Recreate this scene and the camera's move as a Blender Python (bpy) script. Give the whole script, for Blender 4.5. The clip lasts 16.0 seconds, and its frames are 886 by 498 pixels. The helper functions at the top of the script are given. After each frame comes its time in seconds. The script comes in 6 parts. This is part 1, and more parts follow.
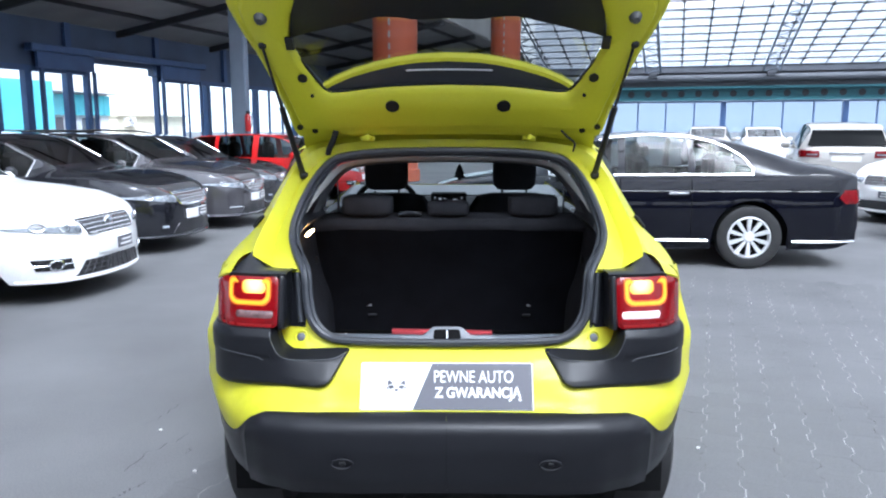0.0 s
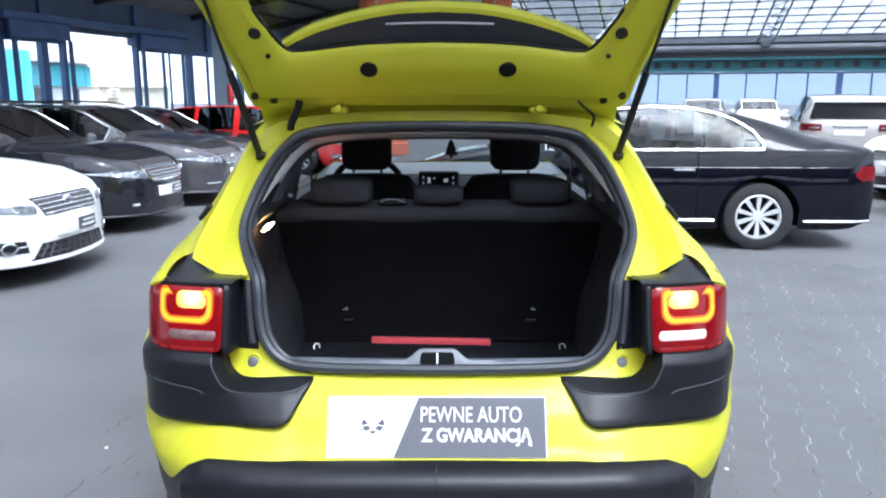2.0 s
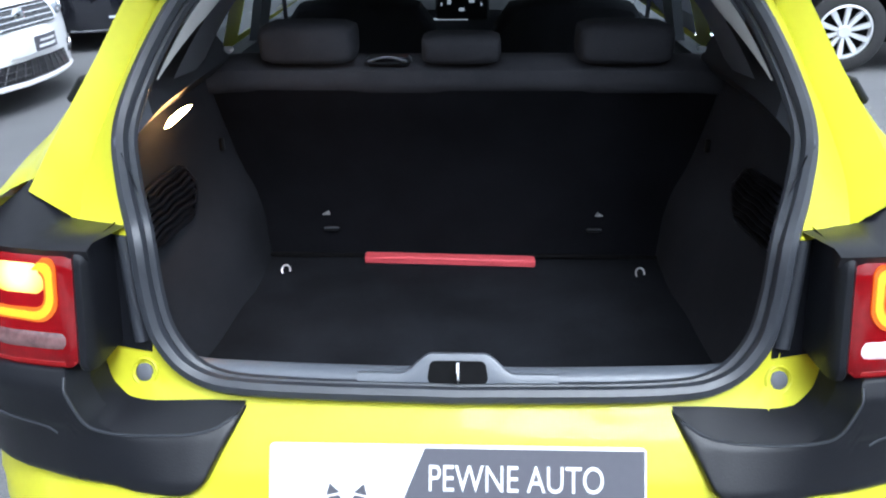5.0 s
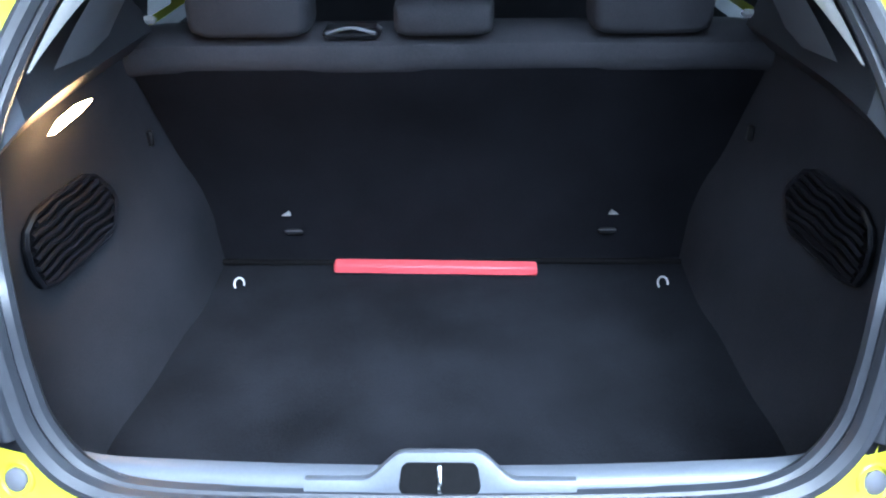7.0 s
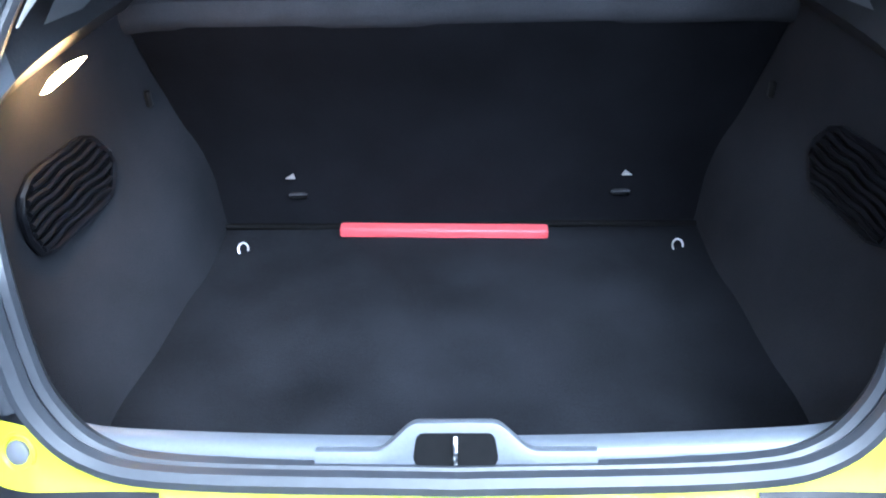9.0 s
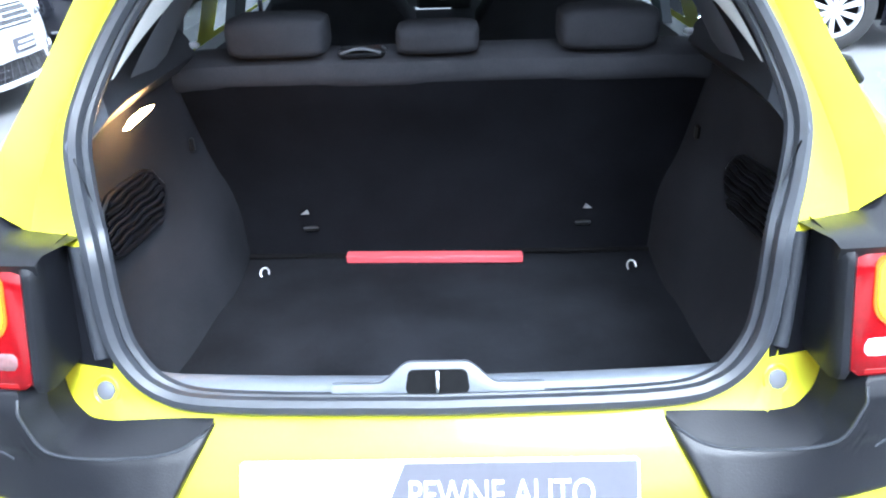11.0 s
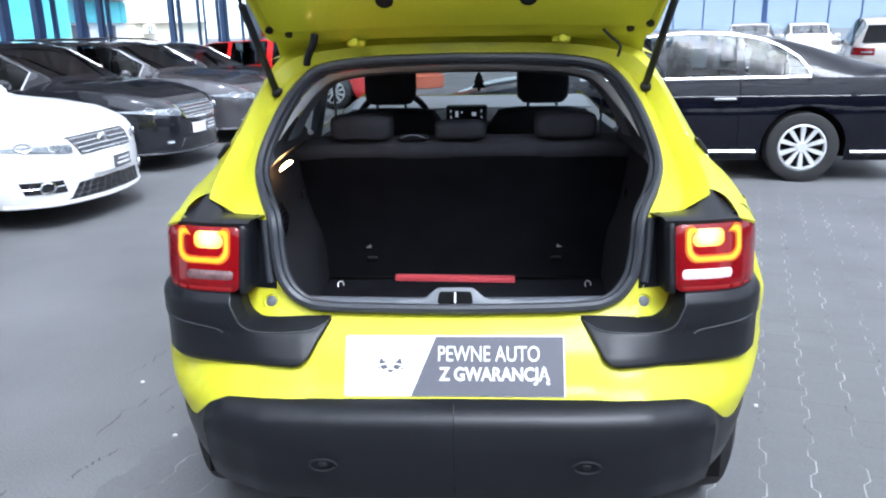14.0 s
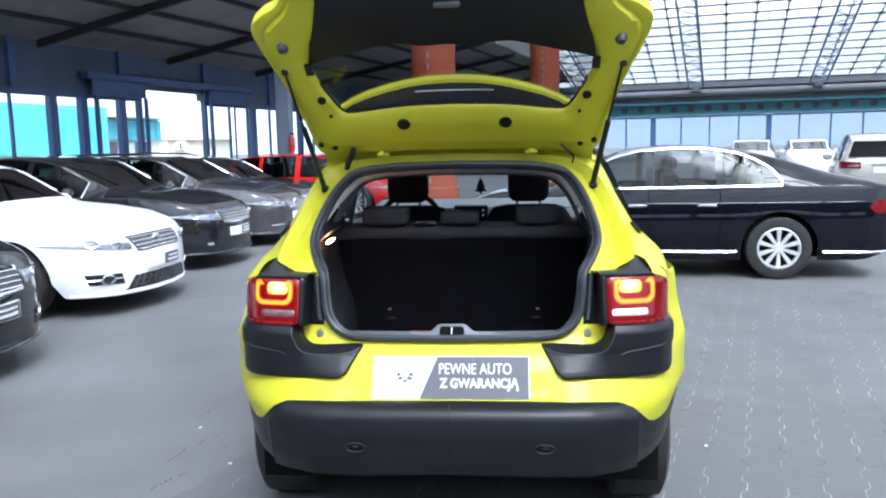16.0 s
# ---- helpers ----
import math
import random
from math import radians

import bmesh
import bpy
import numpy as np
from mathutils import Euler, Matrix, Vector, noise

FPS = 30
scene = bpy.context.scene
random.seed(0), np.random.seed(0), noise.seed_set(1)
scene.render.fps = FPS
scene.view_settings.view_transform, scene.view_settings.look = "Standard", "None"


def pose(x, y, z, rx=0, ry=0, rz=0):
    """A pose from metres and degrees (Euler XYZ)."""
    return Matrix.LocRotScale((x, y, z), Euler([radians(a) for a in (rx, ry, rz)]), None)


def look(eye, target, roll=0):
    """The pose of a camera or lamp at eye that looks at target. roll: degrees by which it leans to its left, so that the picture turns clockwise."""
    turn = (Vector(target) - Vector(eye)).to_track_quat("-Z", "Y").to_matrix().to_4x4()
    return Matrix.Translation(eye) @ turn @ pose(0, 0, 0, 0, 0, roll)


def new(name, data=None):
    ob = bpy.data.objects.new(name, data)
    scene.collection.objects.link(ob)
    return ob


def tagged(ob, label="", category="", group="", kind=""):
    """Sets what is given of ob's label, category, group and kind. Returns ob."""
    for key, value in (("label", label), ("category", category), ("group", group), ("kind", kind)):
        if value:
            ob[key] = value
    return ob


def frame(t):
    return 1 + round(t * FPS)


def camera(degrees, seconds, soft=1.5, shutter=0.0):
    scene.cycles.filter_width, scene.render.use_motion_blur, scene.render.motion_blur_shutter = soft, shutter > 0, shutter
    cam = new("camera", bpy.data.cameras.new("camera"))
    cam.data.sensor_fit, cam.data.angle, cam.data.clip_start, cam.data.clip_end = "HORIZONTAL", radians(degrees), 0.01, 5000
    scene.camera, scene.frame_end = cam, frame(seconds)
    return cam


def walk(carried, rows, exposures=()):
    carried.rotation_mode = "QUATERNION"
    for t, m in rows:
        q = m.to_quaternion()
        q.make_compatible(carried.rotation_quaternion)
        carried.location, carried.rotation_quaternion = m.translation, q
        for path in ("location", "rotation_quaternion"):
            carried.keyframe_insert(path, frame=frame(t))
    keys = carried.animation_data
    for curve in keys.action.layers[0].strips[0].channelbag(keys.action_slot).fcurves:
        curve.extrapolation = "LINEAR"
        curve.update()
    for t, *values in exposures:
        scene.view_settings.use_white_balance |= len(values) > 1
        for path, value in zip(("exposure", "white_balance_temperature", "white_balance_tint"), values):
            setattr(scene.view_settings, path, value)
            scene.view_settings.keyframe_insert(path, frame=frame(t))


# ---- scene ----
cam = camera(60.0, 16.0, soft=2.1)
EXPOSURES = [(0.0, 1.76, 5500, 10), (3.2, 1.76, 5500, 10), (5.3, 1.85, 5400, 7), (6.0, 2.34, 5150, 6), (7.0, 2.96, 4820, 5), (8.7, 3.15, 4820, 5), (10.8, 3.18, 5200, 6), (12.0, 2.57, 5400, 8), (13.0, 1.92, 5500, 10), (14.0, 1.8, 5500, 10), (16.0, 1.72, 5500, 10)]
PATH = [
    (0, (0.027, -2.549, 1.461), (-0.006, -0.574, 1.145), -0.1),
    (0.5, (0.014, -2.472, 1.466), (0.027, -0.499, 1.139), 0.4),
    (1, (-0.028, -2.358, 1.466), (0.04, -0.381, 1.169), 0.1),
    (1.5, (-0.033, -2.233, 1.455), (0.026, -0.261, 1.125), 0.1),
    (2, (0.02, -2.032, 1.452), (0.014, -0.069, 1.066), -0.0),
    (2.5, (0.058, -1.916, 1.459), (0.01, 0.018, 0.952), -0.3),
    (3, (0.059, -1.796, 1.46), (0.012, 0.111, 0.857), -0.3),
    (3.2, (0.048, -1.729, 1.459), (-0.007, 0.172, 0.838), -0.2),
    (5.3, (0.012, -1.064, 1.453), (-0.053, 0.729, 0.57), -0.5),
    (5.5, (0.017, -1.031, 1.451), (-0.054, 0.76, 0.563), -0.7),
    (6, (0.018, -0.937, 1.444), (-0.05, 0.827, 0.504), -0.6),
    (6.5, (0.021, -0.845, 1.432), (-0.029, 0.907, 0.47), -0.5),
    (7, (0.024, -0.793, 1.428), (-0.024, 0.945, 0.44), -1.0),
    (7.5, (0.024, -0.768, 1.424), (-0.037, 0.955, 0.411), -1.3),
    (8, (0.015, -0.745, 1.416), (-0.048, 0.958, 0.37), -1.2),
    (8.5, (0.011, -0.738, 1.409), (-0.049, 0.947, 0.334), -1.4),
    (8.7, (0.011, -0.74, 1.407), (-0.049, 0.942, 0.327), -1.5),
    (10.8, (0.007, -1.04, 1.422), (0.003, 0.763, 0.556), -1.2),
    (11, (0.039, -1.061, 1.439), (-0.014, 0.73, 0.551), -2.0),
    (11.5, (0.037, -1.199, 1.439), (-0.023, 0.619, 0.608), -1.9),
    (12, (0.039, -1.344, 1.442), (-0.014, 0.496, 0.66), -1.8),
    (12.5, (0.049, -1.474, 1.445), (-0.025, 0.382, 0.705), -2.1),
    (13, (0.076, -1.672, 1.452), (-0.028, 0.208, 0.777), -1.5),
    (13.5, (0.086, -1.827, 1.462), (-0.051, 0.07, 0.843), -1.5),
    (14, (0.071, -1.994, 1.454), (-0.035, -0.075, 0.902), -1.1),
    (14.5, (0.072, -2.2, 1.444), (-0.003, -0.268, 0.931), -0.6),
    (15, (0.11, -2.392, 1.452), (0.018, -0.443, 1.013), -1.1),
    (15.5, (0.153, -2.622, 1.447), (0.052, -0.657, 1.09), -0.9),
    (16, (0.169, -2.782, 1.448), (0.02, -0.805, 1.18), -1.1),
]
walk(cam, [(t, look(eye, target, roll)) for t, eye, target, roll in PATH], EXPOSURES)

# ---- light ----
HALL = Matrix.Translation((0.14, -2.75, 0.0)) @ Matrix.Rotation(radians(-16.0), 4, "Z")
world = bpy.data.worlds.new("sky")
world.use_nodes = True
scene.world = world
wn = world.node_tree
sky = wn.nodes.new("ShaderNodeTexSky")
sky.sky_type, sky.sun_disc = "NISHITA", False
sky.sun_elevation, sky.sun_rotation = radians(58), radians(155)
sky.air_density, sky.dust_density, sky.ozone_density = 1.0, 4.0, 1.0
wn.nodes["Background"].inputs["Strength"].default_value = 0.15
soft_sky = wn.nodes.new("ShaderNodeHueSaturation")
soft_sky.inputs["Saturation"].default_value = 0.12
wn.links.new(sky.outputs[0], soft_sky.inputs["Color"])
wn.links.new(soft_sky.outputs[0], wn.nodes["Background"].inputs["Color"])
sun_data = bpy.data.lights.new("sun", "SUN")
sun_data.energy, sun_data.angle, sun_data.color = 1.5, radians(25), (1.0, 0.97, 0.93)
sun = new("sun", sun_data)
sun.matrix_world = look((4, -9, 16), (0, 0, 0))


# ---- materials ----
def material(name, color, rough=0.5, metal=0.0, coat=0.0, vary=0.12, scale=6.0, fine=90.0, bump=0.0, spec=0.5, per_object=0.0):
    """A surface with large stains and fine grain in colour and roughness, and a fine relief."""
    m = bpy.data.materials.new(name)
    m.use_nodes = True
    nt = m.node_tree
    b = nt.nodes["Principled BSDF"]
    b.inputs["Roughness"].default_value, b.inputs["Metallic"].default_value = rough, metal
    b.inputs["Coat Weight"].default_value, b.inputs["Coat Roughness"].default_value = coat, 0.04
    b.inputs["Specular IOR Level"].default_value = spec
    co = nt.nodes.new("ShaderNodeTexCoord")
    big, small = nt.nodes.new("ShaderNodeTexNoise"), nt.nodes.new("ShaderNodeTexNoise")
    big.inputs["Scale"].default_value, small.inputs["Scale"].default_value = scale, fine
    big.inputs["Detail"].default_value, small.inputs["Detail"].default_value = 4, 3
    for n in (big, small):
        nt.links.new(co.outputs["Object"], n.inputs["Vector"])
    add = nt.nodes.new("ShaderNodeMath")
    add.operation = "ADD"
    nt.links.new(big.outputs["Fac"], add.inputs[0])
    nt.links.new(small.outputs["Fac"], add.inputs[1])
    span = nt.nodes.new("ShaderNodeMapRange")
    span.inputs["From Min"].default_value, span.inputs["From Max"].default_value = 0.7, 1.3
    span.inputs["To Min"].default_value, span.inputs["To Max"].default_value = 1 - vary, 1 + vary
    nt.links.new(add.outputs[0], span.inputs["Value"])
    last = span.outputs[0]
    if per_object:
        info, mr, mul = nt.nodes.new("ShaderNodeObjectInfo"), nt.nodes.new("ShaderNodeMapRange"), nt.nodes.new("ShaderNodeMath")
        mr.inputs["To Min"].default_value, mr.inputs["To Max"].default_value = 1 - per_object, 1 + per_object
        mul.operation = "MULTIPLY"
        nt.links.new(info.outputs["Random"], mr.inputs["Value"])
        nt.links.new(mr.outputs[0], mul.inputs[0])
        nt.links.new(last, mul.inputs[1])
        last = mul.outputs[0]
    tint = nt.nodes.new("ShaderNodeVectorMath")
    tint.operation = "SCALE"
    tint.inputs[0].default_value = color
    nt.links.new(last, tint.inputs["Scale"])
    nt.links.new(tint.outputs[0], b.inputs["Base Color"])
    if bump:
        bn = nt.nodes.new("ShaderNodeBump")
        bn.inputs["Strength"].default_value, bn.inputs["Distance"].default_value = bump, 0.004
        nt.links.new(small.outputs["Fac"], bn.inputs["Height"])
        nt.links.new(bn.outputs[0], b.inputs["Normal"])
    return m


def glass(name, tint, gloss=0.04, power=4.0, least=0.045, milk=0.0):
    """A thin pane: lets light through with a tint, mirrors more at a slant, and scatters some light where it is dusty."""
    m = bpy.data.materials.new(name)
    m.use_nodes = True
    nt = m.node_tree
    nt.nodes.remove(nt.nodes["Principled BSDF"])
    clear, mirror, mix = nt.nodes.new("ShaderNodeBsdfTransparent"), nt.nodes.new("ShaderNodeBsdfGlossy"), nt.nodes.new("ShaderNodeMixShader")
    clear.inputs["Color"].default_value = (*tint, 1)
    mirror.inputs["Roughness"].default_value = gloss
    slant, steep, span = nt.nodes.new("ShaderNodeLayerWeight"), nt.nodes.new("ShaderNodeMath"), nt.nodes.new("ShaderNodeMapRange")
    slant.inputs["Blend"].default_value = 0.5
    steep.operation = "POWER"
    steep.inputs[1].default_value = power
    span.inputs["To Min"].default_value, span.inputs["To Max"].default_value = least, 0.9
    nt.links.new(slant.outputs["Facing"], steep.inputs[0])
    nt.links.new(steep.outputs[0], span.inputs["Value"])
    nt.links.new(span.outputs[0], mix.inputs["Fac"])
    through_pane = clear.outputs[0]
    if milk:
        dusty, both = nt.nodes.new("ShaderNodeBsdfTranslucent"), nt.nodes.new("ShaderNodeMixShader")
        dusty.inputs["Color"].default_value = (*tint, 1)
        both.inputs["Fac"].default_value = milk
        nt.links.new(clear.outputs[0], both.inputs[1])
        nt.links.new(dusty.outputs[0], both.inputs[2])
        through_pane = both.outputs[0]
    nt.links.new(through_pane, mix.inputs[1])
    nt.links.new(mirror.outputs[0], mix.inputs[2])
    nt.links.new(mix.outputs[0], nt.nodes["Material Output"].inputs["Surface"])
    return m


def glowing(name, color, strength):
    m = bpy.data.materials.new(name)
    m.use_nodes = True
    b = m.node_tree.nodes["Principled BSDF"]
    b.inputs["Base Color"].default_value = (*(c * 0.2 for c in color), 1)
    b.inputs["Emission Color"].default_value = (*color, 1)
    b.inputs["Emission Strength"].default_value = strength
    return m


YELLOW = material("yellow paint", (0.50, 0.49, 0.018), 0.45, coat=0.2, vary=0.03, scale=2, spec=0.3)
BLACK_PLASTIC = material("black moulded plastic", (0.007, 0.0075, 0.010), 0.36, vary=0.15, fine=400, bump=0.08, spec=0.3)
RUBBER = material("black rubber", (0.010, 0.0105, 0.012), 0.5, vary=0.15, scale=20, spec=0.3)
SEAL = material("grey-black door rubber", (0.027, 0.030, 0.037), 0.42, vary=0.12, scale=20)
TYRE = material("tyre rubber", (0.02, 0.02, 0.021), 0.75, vary=0.2, scale=15, fine=120, bump=0.2)
TRIM_GREY = material("grey plastic trim", (0.088, 0.097, 0.115), 0.38, vary=0.08, fine=300, bump=0.05)
PILLAR_TRIM = material("pale grey pillar trim", (0.27, 0.27, 0.265), 0.6, vary=0.06, fine=300, bump=0.05)
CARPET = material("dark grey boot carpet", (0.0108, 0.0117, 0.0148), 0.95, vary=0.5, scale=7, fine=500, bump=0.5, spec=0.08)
CLOTH = material("dark seat cloth", (0.036, 0.037, 0.043), 0.9, vary=0.25, scale=9, fine=600, bump=0.4, spec=0.1)
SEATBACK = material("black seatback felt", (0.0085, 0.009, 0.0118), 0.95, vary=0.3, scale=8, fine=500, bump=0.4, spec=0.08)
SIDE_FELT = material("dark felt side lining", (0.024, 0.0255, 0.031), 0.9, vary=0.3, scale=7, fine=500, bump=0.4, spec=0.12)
DARK_TRIM = material("charcoal plastic trim", (0.055, 0.058, 0.066), 0.5, vary=0.1, fine=300, bump=0.05)
SHELF_DARK = material("charcoal shelf rest", (0.022, 0.0235, 0.028), 0.6, vary=0.15, fine=300, bump=0.1, spec=0.3)
DARK = material("dark underbody", (0.006, 0.006, 0.0065), 0.95, vary=0.2, spec=0.1)
CHROME = material("chrome", (0.75, 0.76, 0.78), 0.12, metal=1.0, vary=0.04)
ALLOY = material("silver alloy", (0.72, 0.73, 0.75), 0.3, metal=0.35, vary=0.05)
LAMP_CLEAR = material("clear lamp lens", (0.30, 0.33, 0.37), 0.16, metal=0.3, coat=1.0, vary=0.6, scale=14, fine=40)
LAMP_RED = material("red lamp lens", (0.16, 0.003, 0.006), 0.2, coat=0.35, vary=0.2, scale=20)
LAMP_DARK = material("dark lamp housing", (0.015, 0.015, 0.018), 0.25, coat=0.3, vary=0.2)
DARK_GLASS = material("near-black car glass", (0.004, 0.0045, 0.005), 0.1, vary=0.1, spec=0.06)
PLATE_WHITE = material("white plate print", (0.78, 0.78, 0.78), 0.4, vary=0.03)
PLATE_GREY = material("grey plate print", (0.085, 0.085, 0.102), 0.45, vary=0.04)
PANE = glass("clear pane", (0.93, 0.96, 0.97), 0.02)
ROOF_PANE = glass("dusty roof pane", (0.90, 0.90, 0.895), 0.2, milk=0.28)
CAR_PANE = glass("tinted car glass", (0.50, 0.57, 0.57), 0.02, 2.2, 0.09)
SIDE_PANE = glass("tinted side glass", (0.42, 0.48, 0.49), 0.02, 4.0, 0.028)
CLEAR_CAR_PANE = glass("clear car glass", (0.60, 0.65, 0.66), 0.02)
PRIVACY_PANE = glass("dark side glass", (0.26, 0.29, 0.30), 0.02)
STEEL_BLUE = material("blue painted steel", (0.06, 0.115, 0.26), 0.45, vary=0.15, scale=2)
CLOSING_WALL = material("dark unseen closing wall", (0.05, 0.055, 0.065), 0.6, vary=0.15, scale=1)
NAVY_PANEL = material("navy wall cladding", (0.075, 0.11, 0.19), 0.55, vary=0.18, scale=1.2)
COLUMN_GREY = material("grey-blue painted column", (0.16, 0.20, 0.26), 0.5, vary=0.12, scale=2)
TEAL = material("teal painted beam", (0.03, 0.13, 0.16), 0.5, vary=0.15, scale=2)
ROOF_DARK = material("dusty metal roof deck", (0.33, 0.325, 0.32), 0.7, vary=0.2, scale=1.0)
BEAM_DARK = material("dark roof steel", (0.03, 0.032, 0.038), 0.6, vary=0.2, scale=2)
GUTTER_GREY = material("grey eave cladding", (0.115, 0.125, 0.145), 0.5, vary=0.12, scale=1)
ORANGE = material("rust-orange painted pillar", (0.40, 0.085, 0.035), 0.55, vary=0.15, scale=2)
RED_PAINT = material("red enamel", (0.45, 0.012, 0.012), 0.3, coat=0.5, vary=0.06)
SIGNAL_RED = material("red warning triangle case", (0.72, 0.10, 0.12), 0.4, vary=0.06)
ASPHALT = material("worn grey paving", (0.116, 0.117, 0.120), 0.75, vary=0.3, scale=0.9, fine=140, bump=0.35)
CREAM = material("cream render", (0.62, 0.58, 0.45), 0.8, vary=0.1, scale=0.8)
TURQUOISE = material("turquoise cladding", (0.16, 0.60, 0.68), 0.5, vary=0.1, scale=0.8)
WHITE_WALL = material("white render", (0.8, 0.8, 0.8), 0.7, vary=0.06, scale=0.8)


# ---- mesh helpers ----
def mesh_of(name, verts, faces, smooth=False):
    me = bpy.data.meshes.new(name)
    me.from_pydata([tuple(v) for v in verts], [], faces)
    me.validate()
    if smooth:
        me.polygons.foreach_set("use_smooth", [True] * len(me.polygons))
    return me


class Form:
    """Collects shapes for one mesh."""

    def __init__(self, smooth=False):
        self.v, self.f, self.smooth = [], [], smooth

    def grid(self, rows, closed=False, flip=False):
        """A sheet through rows of points."""
        base, n = len(self.v), len(rows[0])
        for r in rows:
            self.v += [tuple(p) for p in r]
        for i in range(len(rows) - 1):
            for j in range(n if closed else n - 1):
                a, b = base + i * n + j, base + i * n + (j + 1) % n
                q = (a, b, b + n, a + n)
                self.f.append(q[::-1] if flip else q)
        return self

    def slab(self, rows, thick):
        """A sheet with thickness: thick is the offset of its back, as a vector."""
        back = [[tuple(Vector(p) + Vector(thick)) for p in r] for r in rows]
        self.grid(rows)
        self.grid(back, flip=True)
        for edge in (lambda g: g[0], lambda g: g[-1], lambda g: [r[0] for r in g], lambda g: [r[-1] for r in g]):
            self.grid([edge(rows), edge(back)])
        return self

    def box(self, centre, size, m=None, chamfer=0.0):
        cx, cy, cz = centre
        hx, hy, hz = (s / 2 for s in size)
        base = len(self.v)
        if chamfer:
            c = min(chamfer, hx * 0.9, hy * 0.9, hz * 0.9)
            rings = [(hx - c, hy - c, -hz), (hx, hy, -hz + c), (hx, hy, hz - c), (hx - c, hy - c, hz)]
            pts = []
            for ax, ay, z in rings:
                k = c if (ax, ay) == (hx, hy) else c * 0.5
                for x, y in ((-ax + k, -ay), (ax - k, -ay), (ax, -ay + k), (ax, ay - k), (ax - k, ay), (-ax + k, ay), (-ax, ay - k), (-ax, -ay + k)):
                    pts.append(Vector((cx + x, cy + y, cz + z)))
            self.v += [tuple(m @ p if m else p) for p in pts]
            for i in range(3):
                for j in range(8):
                    a, b = base + 8 * i + j, base + 8 * i + (j + 1) % 8
                    self.f.append((a, b, b + 8, a + 8))
            self.f += [tuple(range(base + 7, base - 1, -1)), tuple(range(base + 24, base + 32))]
            return self
        for z in (-hz, hz):
            for x, y in ((-hx, -hy), (hx, -hy), (hx, hy), (-hx, hy)):
                p = Vector((cx + x, cy + y, cz + z))
                self.v.append(tuple(m @ p if m else p))
        for q in ((3, 2, 1, 0), (4, 5, 6, 7), (0, 1, 5, 4), (1, 2, 6, 5), (2, 3, 7, 6), (3, 0, 4, 7)):
            self.f.append(tuple(base + i for i in q))
        return self

    def tube(self, path, radius, sides=8, cap=True, flat=1.0):
        """A round rod along a path; radius may be a list."""
        path = [Vector(p) for p in path]
        radii = radius if isinstance(radius, (list, tuple)) else [radius] * len(path)
        base, up, side = len(self.v), Vector((0, 0, 1)), None
        for i, p in enumerate(path):
            along = (path[min(i + 1, len(path) - 1)] - path[max(i - 1, 0)]).normalized()
            if side is None:
                side = along.cross(up if abs(along.z) < 0.95 else Vector((0, 1, 0))).normalized()
            side = (side - along * side.dot(along)).normalized()
            over = side.cross(along)
            for k in range(sides):
                t = 2 * math.pi * k / sides
                self.v.append(tuple(p + radii[i] * (math.cos(t) * side + flat * math.sin(t) * over)))
        for i in range(len(path) - 1):
            for k in range(sides):
                a, b = base + i * sides + k, base + i * sides + (k + 1) % sides
                self.f.append((a, b, b + sides, a + sides))
        if cap:
            self.f.append(tuple(range(base + sides - 1, base - 1, -1)))
            self.f.append(tuple(range(base + (len(path) - 1) * sides, base + len(path) * sides)))
        return self

    def lathe(self, profile, centre, axis="x", sides=32):
        """Turns (radius, along) pairs round an axis through centre."""
        rows = []
        for r, a in profile:
            row = []
            for k in range(sides):
                t = 2 * math.pi * k / sides
                c, s = r * math.cos(t), r * math.sin(t)
                off = {"x": (a, c, s), "y": (c, a, s), "z": (c, s, a)}[axis]
                row.append(tuple(Vector(centre) + Vector(off)))
            rows.append(row)
        return self.grid(rows, closed=True)

    def prism(self, outline, depth):
        """An outline of points pushed along the vector depth, closed at both ends."""
        base, n = len(self.v), len(outline)
        self.v += [tuple(p) for p in outline] + [tuple(Vector(p) + Vector(depth)) for p in outline]
        self.f += [tuple(range(base + n - 1, base - 1, -1)), tuple(range(base + n, base + 2 * n))]
        self.f += [(base + i, base + (i + 1) % n, base + n + (i + 1) % n, base + n + i) for i in range(n)]
        return self

    def mirror(self):
        """Adds the mirror image across x = 0."""
        base = len(self.v)
        self.v += [(-x, y, z) for x, y, z in self.v]
        self.f += [tuple(base + i for i in reversed(q)) for q in self.f]
        return self


def part(name, form, mat, parent=None, label="", m=None):
    me = mesh_of(name, form.v, form.f, form.smooth)
    me.materials.append(mat)
    if form.smooth:
        bm = bmesh.new()
        bm.from_mesh(me)
        bmesh.ops.remove_doubles(bm, verts=bm.verts, dist=0.0004)
        bmesh.ops.recalc_face_normals(bm, faces=bm.faces)
        for e in bm.edges:
            if len(e.link_faces) == 2 and e.calc_face_angle(0) > radians(38):
                e.smooth = False
        bm.to_mesh(me)
        bm.free()
    ob = new(name, me)
    ob.parent = parent
    if m:
        ob.matrix_basis = m
    if label:
        ob["label"] = label
    return ob


def thing(name, label, category, group="", m=None):
    ob = new(name)
    ob.empty_display_size = 0.1
    if m:
        ob.matrix_basis = m
    return tagged(ob, label, category, group)


def structure(name, form, mat, label, category, m=None):
    return tagged(part(name, form, mat, None, m=m), label, category, kind="structure")


